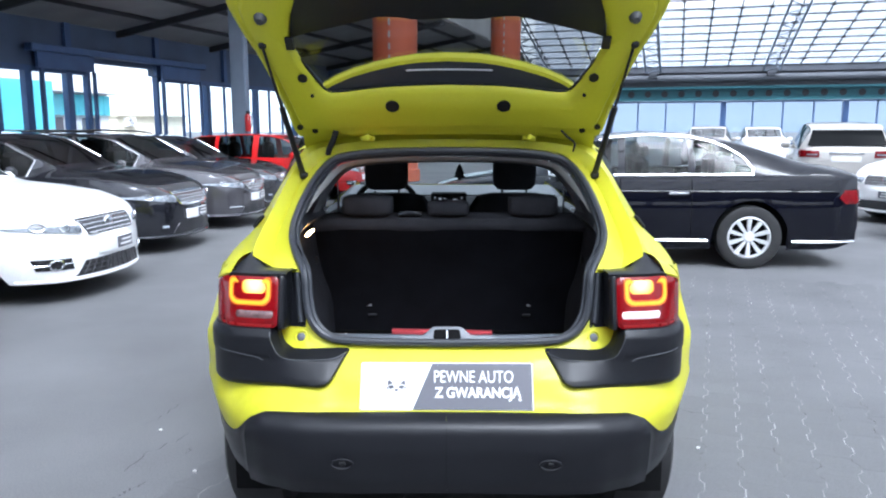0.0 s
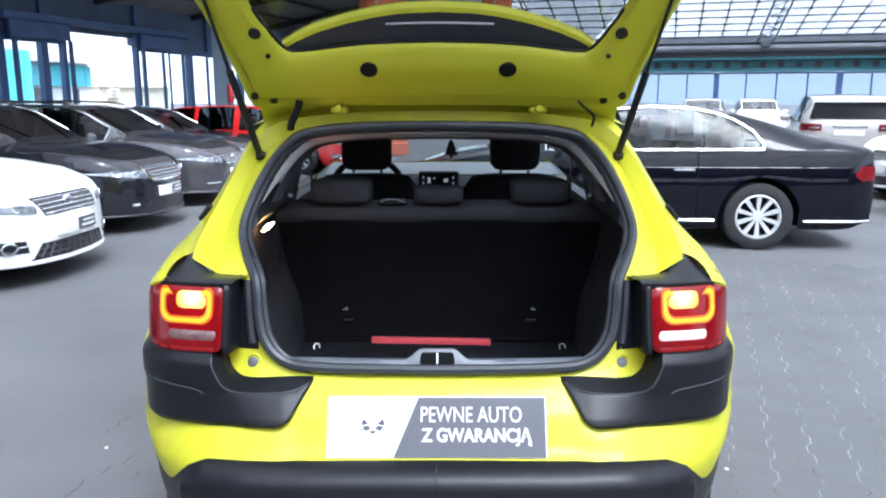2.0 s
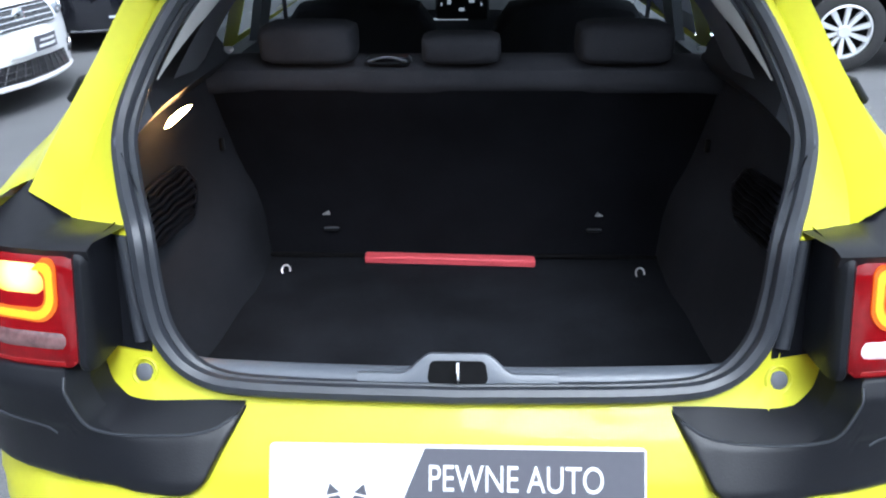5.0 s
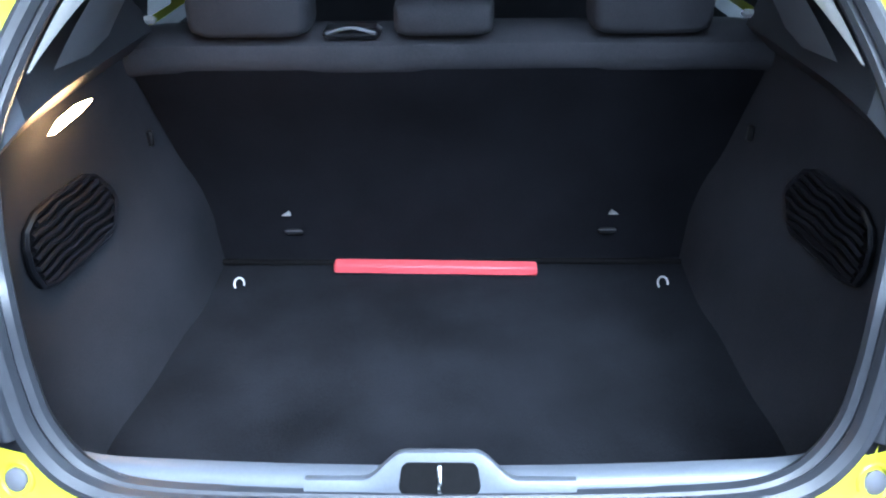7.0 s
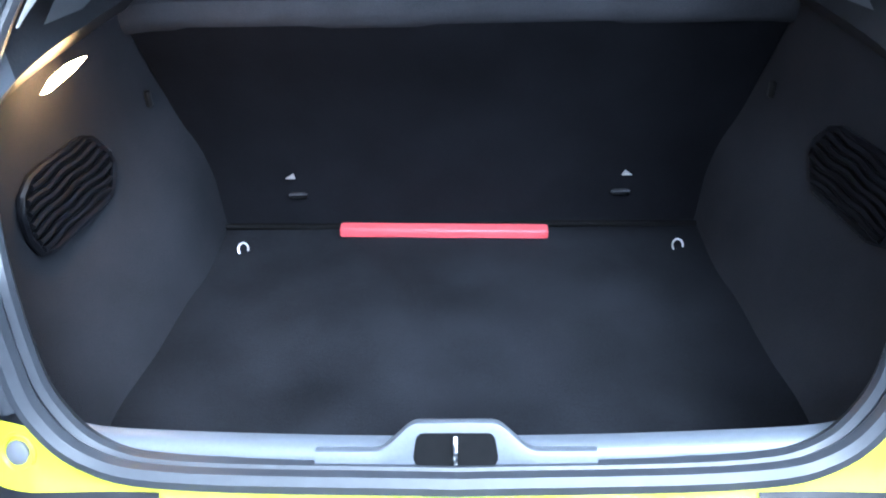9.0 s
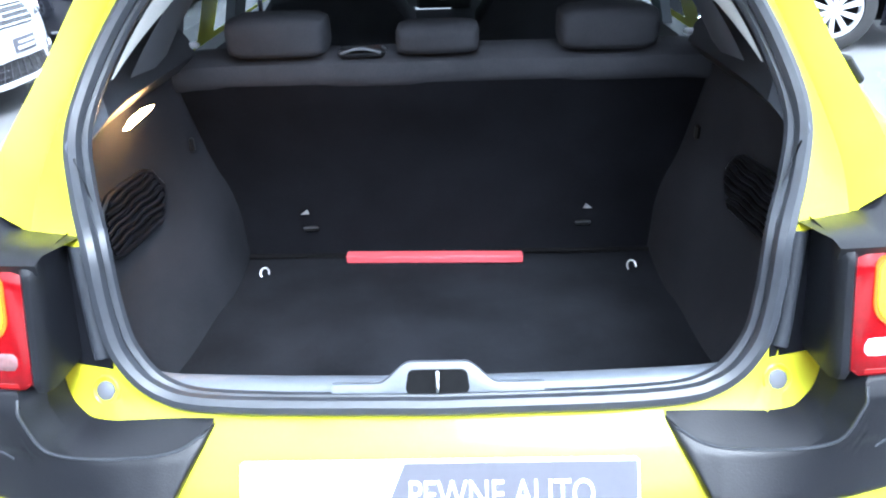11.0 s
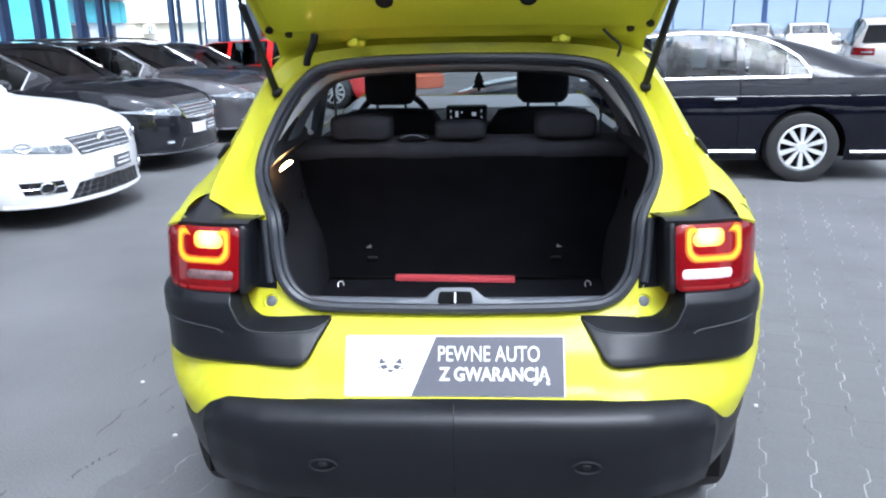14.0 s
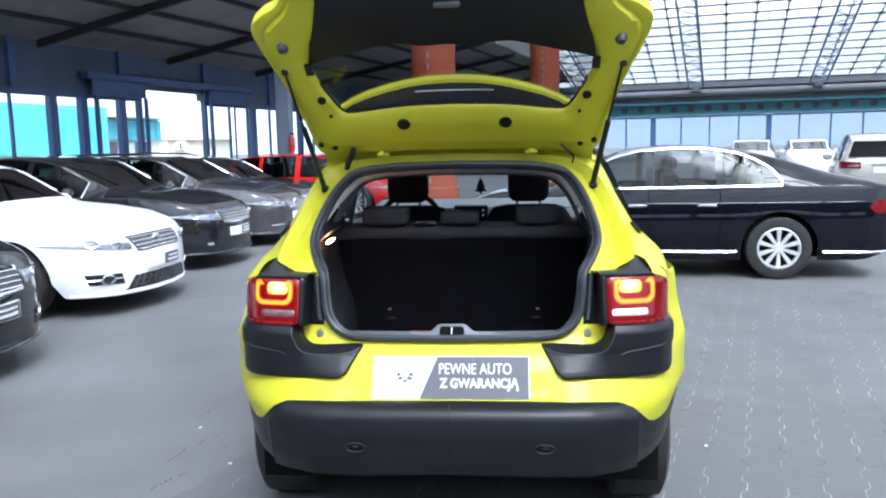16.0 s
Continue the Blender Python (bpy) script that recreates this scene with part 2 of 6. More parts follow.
def smooth_line(points, n):
    """n points along a soft curve through the points."""
    pts = [np.array(p, float) for p in points]
    pts = [2 * pts[0] - pts[1]] + pts + [2 * pts[-1] - pts[-2]]
    out, spans = [], len(pts) - 3
    for k in range(n):
        t = k / (n - 1) * spans
        i = min(int(t), spans - 1)
        t -= i
        a, b, c, d = pts[i : i + 4]
        out.append(0.5 * (2 * b + (c - a) * t + (2 * a - 5 * b + 4 * c - d) * t * t + (3 * b - a - 3 * c + d) * t**3))
    return [tuple(p) for p in out]


def ramp(x, table):
    """Straight-line lookup in (x, value) pairs."""
    if x <= table[0][0]:
        return table[0][1]
    for (a, p), (b, q) in zip(table, table[1:]):
        if x <= b:
            return p + (q - p) * (x - a) / (b - a)
    return table[-1][1]


def text_mesh(name, words, size, mat, parent, m, bold=0.0, label="", space=1.0):
    cu = bpy.data.curves.new(name, "FONT")
    cu.body, cu.size, cu.extrude, cu.offset, cu.space_character = words, size, 0.0006, bold, space
    ob = bpy.data.objects.new(name, cu)
    scene.collection.objects.link(ob)
    bpy.context.view_layer.update()
    me = bpy.data.meshes.new_from_object(ob.evaluated_get(bpy.context.evaluated_depsgraph_get()))
    bpy.data.objects.remove(ob)
    bpy.data.curves.remove(cu)
    me.materials.clear()
    me.materials.append(mat)
    out = new(name, me)
    out.parent, out.matrix_basis = parent, m
    if label:
        out["label"] = label
    return out


# ---- the hall: floor, walls, roof (x: across, y: along the hall) ----
WALL_L, WALL_R, END_FAR, END_NEAR = -17.7, 34.0, 53.0, -22.0
EAVE, RIDGE_Y, SLOPE = 5.2, 16.0, 0.216
GLASS_FROM = -10.0
ground = structure("ground", Form().grid([[(-400, -400, 0), (400, -400, 0)], [(-400, 400, 0), (400, 400, 0)]]), ASPHALT,
                   "worn grey interlocking paving, dusty and patched", "ground")


def left_wall():
    wall = Form()
    top, head, sill, t = 4.5, 3.02, 0.45, 0.25
    x = WALL_L - t / 2
    for y0, y1, z0 in ((-23, 20.2, head + 0.16), (20.2, 23.3, 3.42), (23.3, 55, head + 0.16)):
        wall.box((x, (y0 + y1) / 2, (top + z0) / 2), (t, y1 - y0, top - z0))
    wall.box((x, (20.2 + END_NEAR) / 2, sill / 2), (t, 20.2 - END_NEAR, sill))
    wall.box((x, (23.4 + 55) / 2, sill / 2), (t, 55 - 23.4, sill))
    ob = structure("wall_left", wall, NAVY_PANEL, "navy metal cladding above a low plinth", "wall", HALL)
    posts = [-20, -15.5, -11, -6.5, -2, 2.5, 7, 11.2, 14, 16.7, 17.8, 19.35, 20.2, 23.4, 26.5, 30.1, 33.6, 37.5, 42, 46.5, 51]
    for a, b in zip(posts, posts[1:]):
        if a == 20.2:
            continue
        win = thing("window", "tall blue-framed hall window, clear glass", "window", "left wall windows", HALL)
        win["kind"] = "structure"
        fr = Form()
        for y, w in ((a + 0.06, 0.12), (b - 0.06, 0.12)):
            fr.box((WALL_L - 0.06, y, (sill + head) / 2), (0.2, w, head - sill))
        fr.box((WALL_L - 0.06, (a + b) / 2, head + 0.08), (0.22, b - a, 0.16))
        fr.box((WALL_L - 0.06, (a + b) / 2, sill + 0.04), (0.22, b - a - 0.24, 0.08))
        n = max(1, round((b - a) / 1.3))
        for k in range(1, n):
            fr.box((WALL_L - 0.06, a + (b - a) * k / n, (sill + head) / 2), (0.1, 0.06, head - sill - 0.02))
        part("window_frame", fr, STEEL_BLUE, win)
        for k in range(n):
            y0, y1 = a + (b - a) * k / n + 0.06, a + (b - a) * (k + 1) / n - 0.06
            p = part("pane", Form().box((WALL_L - 0.08, (y0 + y1) / 2, (sill + head) / 2), (0.012, y1 - y0, head - sill - 0.06)), PANE, win)
            p.visible_shadow = False
    for y in (7, 11.2, 15.4, 19.3, 23.4, 27.6, 32.0, 37.5):
        structure("wall_rib", Form().box((WALL_L + 0.06, y, 3.85), (0.12, 0.22, 1.3)), STEEL_BLUE, "blue steel wall rib", "rib", HALL)
    rail = thing("sliding_gate", "blue sliding gate leaf hanging from an overhead rail, open", "gate", m=HALL)
    part("rail", Form().box((WALL_L + 0.3, 21.7, 3.66), (0.28, 8.2, 0.2), chamfer=0.02), STEEL_BLUE, rail)
    leaf = Form()
    leaf.box((WALL_L + 0.26, 19.0, 3.34), (0.09, 2.2, 0.46)).box((WALL_L + 0.26, 18.05, 1.56), (0.09, 0.12, 3.1))
    leaf.box((WALL_L + 0.26, 20.12, 1.56), (0.09, 0.10, 3.1)).box((WALL_L + 0.26, 19.0, 0.55), (0.09, 2.0, 1.0))
    part("leaf_frame", leaf, STEEL_BLUE, rail)
    leaf2 = Form().box((WALL_L + 0.26, 24.5, 3.34), (0.09, 2.2, 0.46)).box((WALL_L + 0.26, 23.45, 1.56), (0.09, 0.12, 3.1))
    leaf2.box((WALL_L + 0.26, 25.65, 1.56), (0.09, 0.08, 3.1)).box((WALL_L + 0.26, 24.5, 0.55), (0.09, 2.1, 1.0)).box((WALL_L + 0.26, 24.85, 1.56), (0.06, 0.05, 3.1))
    part("leaf_frame", leaf2, STEEL_BLUE, rail)


left_wall()


def far_wall():
    y = END_FAR
    w = Form()
    w.box((8, y + 0.2, 0.15), (54, 0.3, 0.3)).box((8, y + 0.2, (3.95 + EAVE) / 2), (54, 0.3, EAVE - 3.95))
    structure("wall_far", w, GUTTER_GREY, "grey panelled end wall above and below a window band", "wall", HALL)
    beam = thing("eave_beam", "teal steel beam with a row of round holes", "beam", m=HALL)
    b = Form().box((8, y - 0.1, 3.12), (54, 0.5, 0.14)).box((8, y - 0.1, 3.86), (54, 0.5, 0.14)).box((8, y + 0.1, 3.49), (54, 0.1, 0.6))
    part("flanges", b, TEAL, beam)
    ring = Form()
    x = -18.0
    while x < 34:
        ring.lathe([(0.01, -0.01), (0.21, -0.01), (0.21, 0.05)], (x, y + 0.04, 3.49), "y", 14)
        x += 1.05
    part("web_holes", ring, BEAM_DARK, beam, "dark round holes")
    gut = Form().tube([(-19, y - 0.35, 4.45), (35, y - 0.35, 4.45)], 0.22, 10).box((8, y - 0.2, 4.95), (54, 0.35, 0.3))
    structure("gutter", gut, GUTTER_GREY, "grey round eave duct along the far wall", "gutter", HALL)
    n, x0, step = 7, -18.7, 7.05
    for i in range(n + 1):
        a = x0 + i * step
        structure("post", Form().box((a, y + 0.05, 1.5), (0.32, 0.34, 3.0)), STEEL_BLUE, "dark blue steel post between windows", "post", HALL)
        if i == n:
            break
        win = thing("window", "long band window with slim dark mullions", "window", "far wall windows", HALL)
        win["kind"] = "structure"
        fr = Form()
        for k in range(1, 4):
            fr.box((a + step * k / 4, y + 0.1, 1.65), (0.09, 0.14, 2.76))
        fr.box((a + step / 2, y + 0.1, 2.98), (step - 0.34, 0.14, 0.1)).box((a + step / 2, y + 0.1, 0.34), (step - 0.34, 0.2, 0.08))
        part("window_frame", fr, STEEL_BLUE, win)
        for k in range(4):
            p = part("pane", Form().box((a + step * (k + 0.5) / 4, y + 0.16, 1.65), (step / 4 - 0.09, 0.012, 2.6)), PANE, win)
            p.visible_shadow = False


far_wall()

# Walls added out of view; dark colour and narrow opening hold back light and reflections.
other = Form().box((WALL_R + 0.15, 16, 3.0), (0.3, 78, 6.0))
other.box((8, END_NEAR - 0.15, 0.75), (54, 0.3, 1.5)).box((8, END_NEAR - 0.15, 4.7), (54, 0.3, 2.7))
for k in range(31):
    other.box((-18.7 + 1.7625 * k, END_NEAR - 0.15, 2.425), (0.34 if k % 4 == 0 else 0.1, 0.2, 1.84))
structure("wall_right", other, CLOSING_WALL, "unseen dark walls added to close the hall and limit light", "wall", HALL)


def roof_z(y):
    return EAVE + SLOPE * ((END_FAR - y) if y > RIDGE_Y else (END_FAR - RIDGE_Y) - (RIDGE_Y - y) * 0.97)


def roofs():
    deck = Form()
    rows = [[(WALL_L - 0.4, y, 4.52), (GLASS_FROM, y, 5.9)] for y in (END_NEAR, 0, 20, 40, 55)]
    deck.slab(rows, (0, 0, 0.12))
    structure("ceiling", deck, ROOF_DARK, "dusty metal roof deck over the left aisle", "ceiling", HALL)
    steel = Form()
    for k in range(15):
        y = -20 + 5.2 * k
        m = Matrix.Translation((0, y, 0)) @ Matrix.Rotation(-math.atan2(1.38, 8.1), 4, "Y")
        steel.box((-13.9, 0, 0), (8.3, 0.14, 0.2), Matrix.Translation((0, y, 5.05)) @ Matrix.Translation((-13.9, 0, 0)) @ Matrix.Rotation(-math.atan2(1.38, 8.1), 4, "Y") @ Matrix.Translation((13.9, 0, 0)))
    for x in (-16.2, -14.4, -12.6, -10.8):
        steel.box((x, 16.5, 4.52 + (x + 18.1) * 0.17 - 0.07), (0.1, 77, 0.12))
    structure("roof_steel", steel, BEAM_DARK, "dark steel rafters and purlins", "beam", HALL)
    cheek = Form().slab([[(GLASS_FROM, y, 5.9), (GLASS_FROM, y, max(5.95, roof_z(y)))] for y in (END_NEAR, -10, 0, 8, RIDGE_Y, 24, 32, 40, 48, 52.5)], (-0.12, 0, 0))
    structure("roof_cheek", cheek, ROOF_DARK, "dark side wall between the two roofs", "wall", HALL)
    bars = Form()
    cell_x, cell_y = 1.4, 1.25
    ys = [END_FAR - cell_y * i for i in range(int((END_FAR - END_NEAR) / cell_y) + 1)]
    xs = [GLASS_FROM + cell_x * i for i in range(int((WALL_R - GLASS_FROM) / cell_x) + 2)]
    for y in ys:
        bars.box(((GLASS_FROM + WALL_R) / 2, y, roof_z(y)), (WALL_R - GLASS_FROM, 0.085, 0.07))
    for x in xs:
        for a, b in ((END_FAR, RIDGE_Y), (RIDGE_Y, END_NEAR)):
            bars.tube([(x, a, roof_z(a)), (x, b, roof_z(b))], 0.04, 4)
        for y in ys:
            if y > -12:
                bars.box((x, y, roof_z(y) - 0.02), (0.2, 0.17, 0.13))
    tagged(structure("glazing_bars", bars, BEAM_DARK, "fine grid of dark glazing bars under the roof glass", "glazing bars", HALL), kind="structure")
    sheet = Form()
    for a, b in ((END_FAR, RIDGE_Y), (RIDGE_Y, -12.0)):
        sheet.grid([[(GLASS_FROM, a, roof_z(a) + 0.08), (WALL_R, a, roof_z(a) + 0.08)], [(GLASS_FROM, b, roof_z(b) + 0.08), (WALL_R, b, roof_z(b) + 0.08)]])
    g = structure("roof_glass", sheet, ROOF_PANE, "dusty white glass roof", "glass roof", HALL)
    # Added deck out of view: blocks roof light that overlit the tailgate.
    back = Form().slab([[(GLASS_FROM, y, roof_z(y) + 0.08), (WALL_R, y, roof_z(y) + 0.08)] for y in (-12.0, END_NEAR)], (0, 0, 0.12))
    structure("ceiling_light_block", back, ROOF_DARK, "unseen opaque deck added behind the view to cut roof light", "ceiling", HALL)
    for k in range(6):
        x = -9.0 + 7.05 * k
        tr = thing("roof_truss", "slim grey lattice truss under the glass roof", "truss", "roof trusses", HALL)
        for dx in (-0.45, 0.45):
            part("chord", Form().tube([(x + dx, END_FAR - 0.5, EAVE - 0.35), (x + dx, RIDGE_Y, roof_z(RIDGE_Y) - 0.5)], 0.06, 6), COLUMN_GREY, tr)
        lace = Form()
        n = 44
        for i in range(n):
            y0, y1 = END_FAR - 0.5 - i * 0.82, END_FAR - 0.5 - (i + 1) * 0.82
            s = 0.45 if i % 2 else -0.45
            lace.tube([(x + s, y0, roof_z(y0) - 0.5), (x - s, y1, roof_z(y1) - 0.5)], 0.03, 4)
        part("lacing", lace, COLUMN_GREY, tr)
        part("bearing", Form().box((x, END_FAR - 0.55, EAVE - 0.55), (0.5, 0.4, 0.25), chamfer=0.03), GUTTER_GREY, tr)


roofs()


def pillar(x, y, r, h):
    p = thing("pillar", "round rust-orange painted pillar with a riveted seam", "pillar", "orange pillars", Matrix.Translation((x, y, 0)))
    part("shaft", Form(True).lathe([(0, 0), (r, 0), (r, h), (0, h)], (0, 0, 0), "z", 40), ORANGE, p)
    part("collar", Form(True).lathe([(r + 0.005, 0), (r + 0.05, 0.02), (r + 0.05, 0.3), (r + 0.005, 0.33)], (0, 0, 0), "z", 40), ORANGE, p)
    riv = Form()
    for k in range(24):
        a = -1.75
        riv.box(((r + 0.004) * math.cos(a), (r + 0.004) * math.sin(a), 0.5 + k * 0.3), (0.05, 0.05, 0.16))
    part("rivets", riv, PILLAR_TRIM, p, "pale seam clips")


pillar(-1.58, 18.3, 0.59, 9.0)
pillar(2.0, 28.8, 0.59, 9.0)

post = thing("steel_column", "grey-blue painted steel column", "column", m=Matrix.Translation((-6.1, 19.6, 0)))
part("shaft", Form().box((0, 0, 2.9), (0.42, 0.42, 5.8), chamfer=0.03), COLUMN_GREY, post)
part("base_plate", Form().box((0, 0, 0.02), (0.6, 0.6, 0.04), chamfer=0.01), COLUMN_GREY, post)
ext = thing("fire_extinguisher", "red fire extinguisher hung on the steel column", "extinguisher", m=Matrix.Translation((-5.85, 19.36, 1.32)))
part("cylinder", Form(True).lathe([(0, 0), (0.08, 0.01), (0.085, 0.05), (0.085, 0.42), (0.05, 0.5), (0.02, 0.52), (0, 0.52)], (0, 0, 0), "z", 20), RED_PAINT, ext)
part("valve", Form().box((0, 0, 0.55), (0.05, 0.12, 0.06), chamfer=0.01), BLACK_PLASTIC, ext)
part("hose", Form(True).tube(smooth_line([(0.02, -0.03, 0.55), (0.12, -0.04, 0.5), (0.12, -0.04, 0.2), (0.1, -0.03, 0.1)], 10), 0.014), RUBBER, ext)

# ---- outside the left gate ----
def outside():
    b = thing("neighbour_building", "low building with turquoise cladding and a white eave", "building", m=HALL)
    part("wall", Form().box((-40, 32.2, 1.7), (12, 16, 3.4)), WHITE_WALL, b)
    part("cladding", Form().box((-33.9, 32.2, 2.72), (0.3, 15.8, 1.16)), TURQUOISE, b)
    for i in range(15):
        part("cladding_rib", Form().box((-33.735, 24.9 + 1.05 * i, 2.72), (0.03, 0.05, 1.15)), TURQUOISE, b)
    for i in range(7):
        w = part("window", Form().box((-33.985, 26.0 + 2.1 * i, 1.55), (0.06, 1.3, 0.9)), GUTTER_GREY, b, "grey window under the cladding")
        part("window_frame", Form().box((-33.94, 26.0 + 2.1 * i, 1.55), (0.05, 0.06, 0.9)).box((-33.94, 26.0 + 2.1 * i, 1.08), (0.08, 1.4, 0.05)), WHITE_WALL, w)
    part("roof", Form().box((-39.7, 32.2, 3.57), (13.4, 16.6, 0.34), chamfer=0.04), WHITE_WALL, b)
    c = thing("cream_building", "cream rendered house wall with an air conditioner", "building", m=HALL)
    part("wall", Form().box((-48, 57.5, 1.15), (8, 9, 2.3)), CREAM, c)
    part("roof", Form().box((-48, 57.5, 2.4), (8.6, 9.3, 0.2), chamfer=0.03), CREAM, c)
    ac = part("air_conditioner", Form().box((-43.8, 54.3, 1.85), (0.4, 1.1, 0.7), chamfer=0.03), WHITE_WALL, c)
    part("fan_grille", Form(True).lathe([(0, 0.0), (0.3, 0.0), (0.3, 0.03)], (-43.6, 54.2, 1.85), "x", 20), LAMP_DARK, ac)
    d = thing("neighbour_building", "tall turquoise clad shed beside the gate", "building", m=HALL)
    part("wall", Form().box((-31.5, 20, 1.7), (4, 22, 3.4)), WHITE_WALL, d)
    part("cladding", Form().box((-29.4, 20, 2.5), (0.25, 21.8, 2.3)), TURQUOISE, d)


outside()
# Added emissive sheets stand for the bright daylight seen through the windows.
GLOW_WHITE, GLOW_BLUE = glowing("glowing white backdrop", (0.95, 1.0, 1.0), 0.55), glowing("glowing pale blue backdrop", (0.66, 0.80, 1.0), 0.14)
structure("backdrop", Form().box((-150, 100, 14), (1, 420, 28)).box((-92, 190, 14), (115, 1, 28)), GLOW_WHITE, "added glowing white sheet standing for daylight outside the gate", "backdrop", HALL)
structure("backdrop", Form().box((80, 190, 14), (229, 1, 28)), GLOW_BLUE, "added glowing pale blue sheet standing for daylight beyond the far windows", "backdrop", HALL)


# ---- parked cars ----
def paint(name, color, flake=0.0, shine=0.8):
    return material(name, color, 0.3 if shine < 1 else 0.16, metal=flake, coat=shine, vary=0.04, scale=3, spec=0.06 if shine < 1 else 0.3)


TOPS = {
    "sedan": [(0, .60), (.012, .70), (.05, .738), (.10, .765), (.15, .81), (.22, .885), (.30, .955), (.38, .99), (.45, 1), (.53, .98), (.585, .935), (.72, .69), (.80, .662), (.88, .622), (.945, .56), (.98, .475), (1, .38)],
    "wagon": [(0, .62), (.01, .70), (.05, .86), (.09, .95), (.16, .98), (.35, 1), (.52, .985), (.58, .945), (.72, .69), (.80, .662), (.88, .625), (.945, .56), (.98, .475), (1, .38)],
    "hatch": [(0, .55), (.012, .66), (.05, .80), (.12, .94), (.18, .975), (.40, 1), (.55, .98), (.62, .93), (.79, .66), (.87, .62), (.955, .53), (.985, .44), (1, .36)],
}
WINDOWS = {"sedan": ((.232, .352), (.367, .50), (.515, .665)), "wagon": ((.07, .25), (.27, .44), (.455, .665)), "hatch": ((.13, .26), (.28, .46), (.49, .71))}
PLAN = [(0, .74), (.012, .86), (.05, .95), (.15, .99), (.3, 1), (.75, 1), (.87, .96), (.92, .885), (.955, .77), (.975, .635), (.99, .43), (1, .16)]


class Shape:
    """The outer form of a car: y runs from the tail (-L/2) to the nose (L/2)."""

    def __init__(self, style, L, W, H, belt=0.64, axles=(.2, .79), wheel=.325):
        self.style, self.L, self.W, self.H, self.belt_at, self.wheel = style, L, W, H, belt, wheel
        self.axles = [(a - .5) * L for a in axles]

    def s(self, y):
        return y / self.L + .5

    def top(self, y):
        return ramp(self.s(y), TOPS[self.style]) * self.H

    def belt(self, y):
        return min(self.belt_at * self.H * (1.02 - .05 * self.s(y)), self.top(y) - .045)

    def low(self, y):
        s = self.s(y)
        z = ramp(s, [(0, .42), (.02, .27), (.06, .2), (.94, .19), (.98, .22), (1, .28)])
        for a in self.axles:
            r = self.wheel + .055
            if abs(y - a) < r:
                z = max(z, self.wheel + math.sqrt(r * r - (y - a) ** 2))
        return z

    def half(self, y, z):
        w = self.W / 2 * ramp(self.s(y), PLAN)
        b = self.belt(y)
        if z <= b:
            return w * ramp(z / b, [(.2, .93), (.35, .985), (.6, 1), (.78, .99), (.9, .965), (1, .935)])
        k = min(1, (z - b) / max(.02, self.top(y) - .03 - b))
        return w * (.935 - .215 * k**1.25)

    def front(self, x, z):
        """y of the nose at a height and width."""
        lo, hi = 0.0, self.L / 2
        for _ in range(24):
            mid = (lo + hi) / 2
            inside = self.half(mid, min(z, self.belt(mid))) >= abs(x) and self.top(mid) >= z
            lo, hi = (mid, hi) if inside else (lo, mid)
        return lo

    def back(self, x, z):
        lo, hi = 0.0, self.L / 2
        for _ in range(24):
            mid = (lo + hi) / 2
            inside = self.half(-mid, min(z, self.belt(-mid))) >= abs(x) and self.top(-mid) >= z
            lo, hi = (mid, hi) if inside else (lo, mid)
        return -lo

    def profile(self, y):
        b, lowest, top = self.belt(y), self.low(y), self.top(y)
        pts = [(self.half(y, z), z) for z in [lowest + (b - lowest) * k for k in (0, .12, .3, .5, .68, .84, .94, 1)]]
        edge = top - .03
        if edge - b > .1:
            pts += [(self.half(y, b + (edge - b) * k), b + (edge - b) * k) for k in (.02, .35, .7, 1)]
        else:
            w = pts[-1][0]
            pts += [(w * k, b + (top - b) * q) for k, q in ((.985, .15), (.95, .4), (.89, .62), (.80, .8))]
        w = pts[-1][0]
        pts += [(w * k, edge + (top - edge) * q if edge - b > .1 else top - (top - pts[11][1]) * (1 - q)) for k, q in ((.93, .45), (.8, .75), (.45, .93), (0, 1))]
        return [(x, y, z) for x, z in pts]


def patch(shape, outline_rows, off, end="front"):
    """Rows of (x, z) laid on the nose or tail, off metres proud of its curve."""
    at = shape.front if end == "front" else shape.back
    sign = 1 if end == "front" else -1
    out = []
    for r in outline_rows:
        row = []
        for x, z in r:
            y = at(x, z)
            lean = max(-3.0, min(3.0, sign * (at(x + .006, z) - at(x - .006, z)) / .012))
            n = math.hypot(lean, 1)
            row.append((x - off * lean / n, y + sign * off / n, z))
        out.append(row)
    return out


def slab_patch(shape, x0, x1, z0, z1, off=.012, thick=.03, end="front", slant=0.0, n=7, m=4, taper=0.0):
    rows = []
    for i in range(m):
        k = i / (m - 1)
        rows.append([(x0 + (x1 - x0) * j / (n - 1), z0 + (z1 - z0) * k * (1 - taper * j / (n - 1)) + slant * j / (n - 1)) for j in range(n)])
    sign = -1 if end == "front" else 1
    return Form(True).slab(patch(shape, rows, off, end), (0, sign * thick, 0))


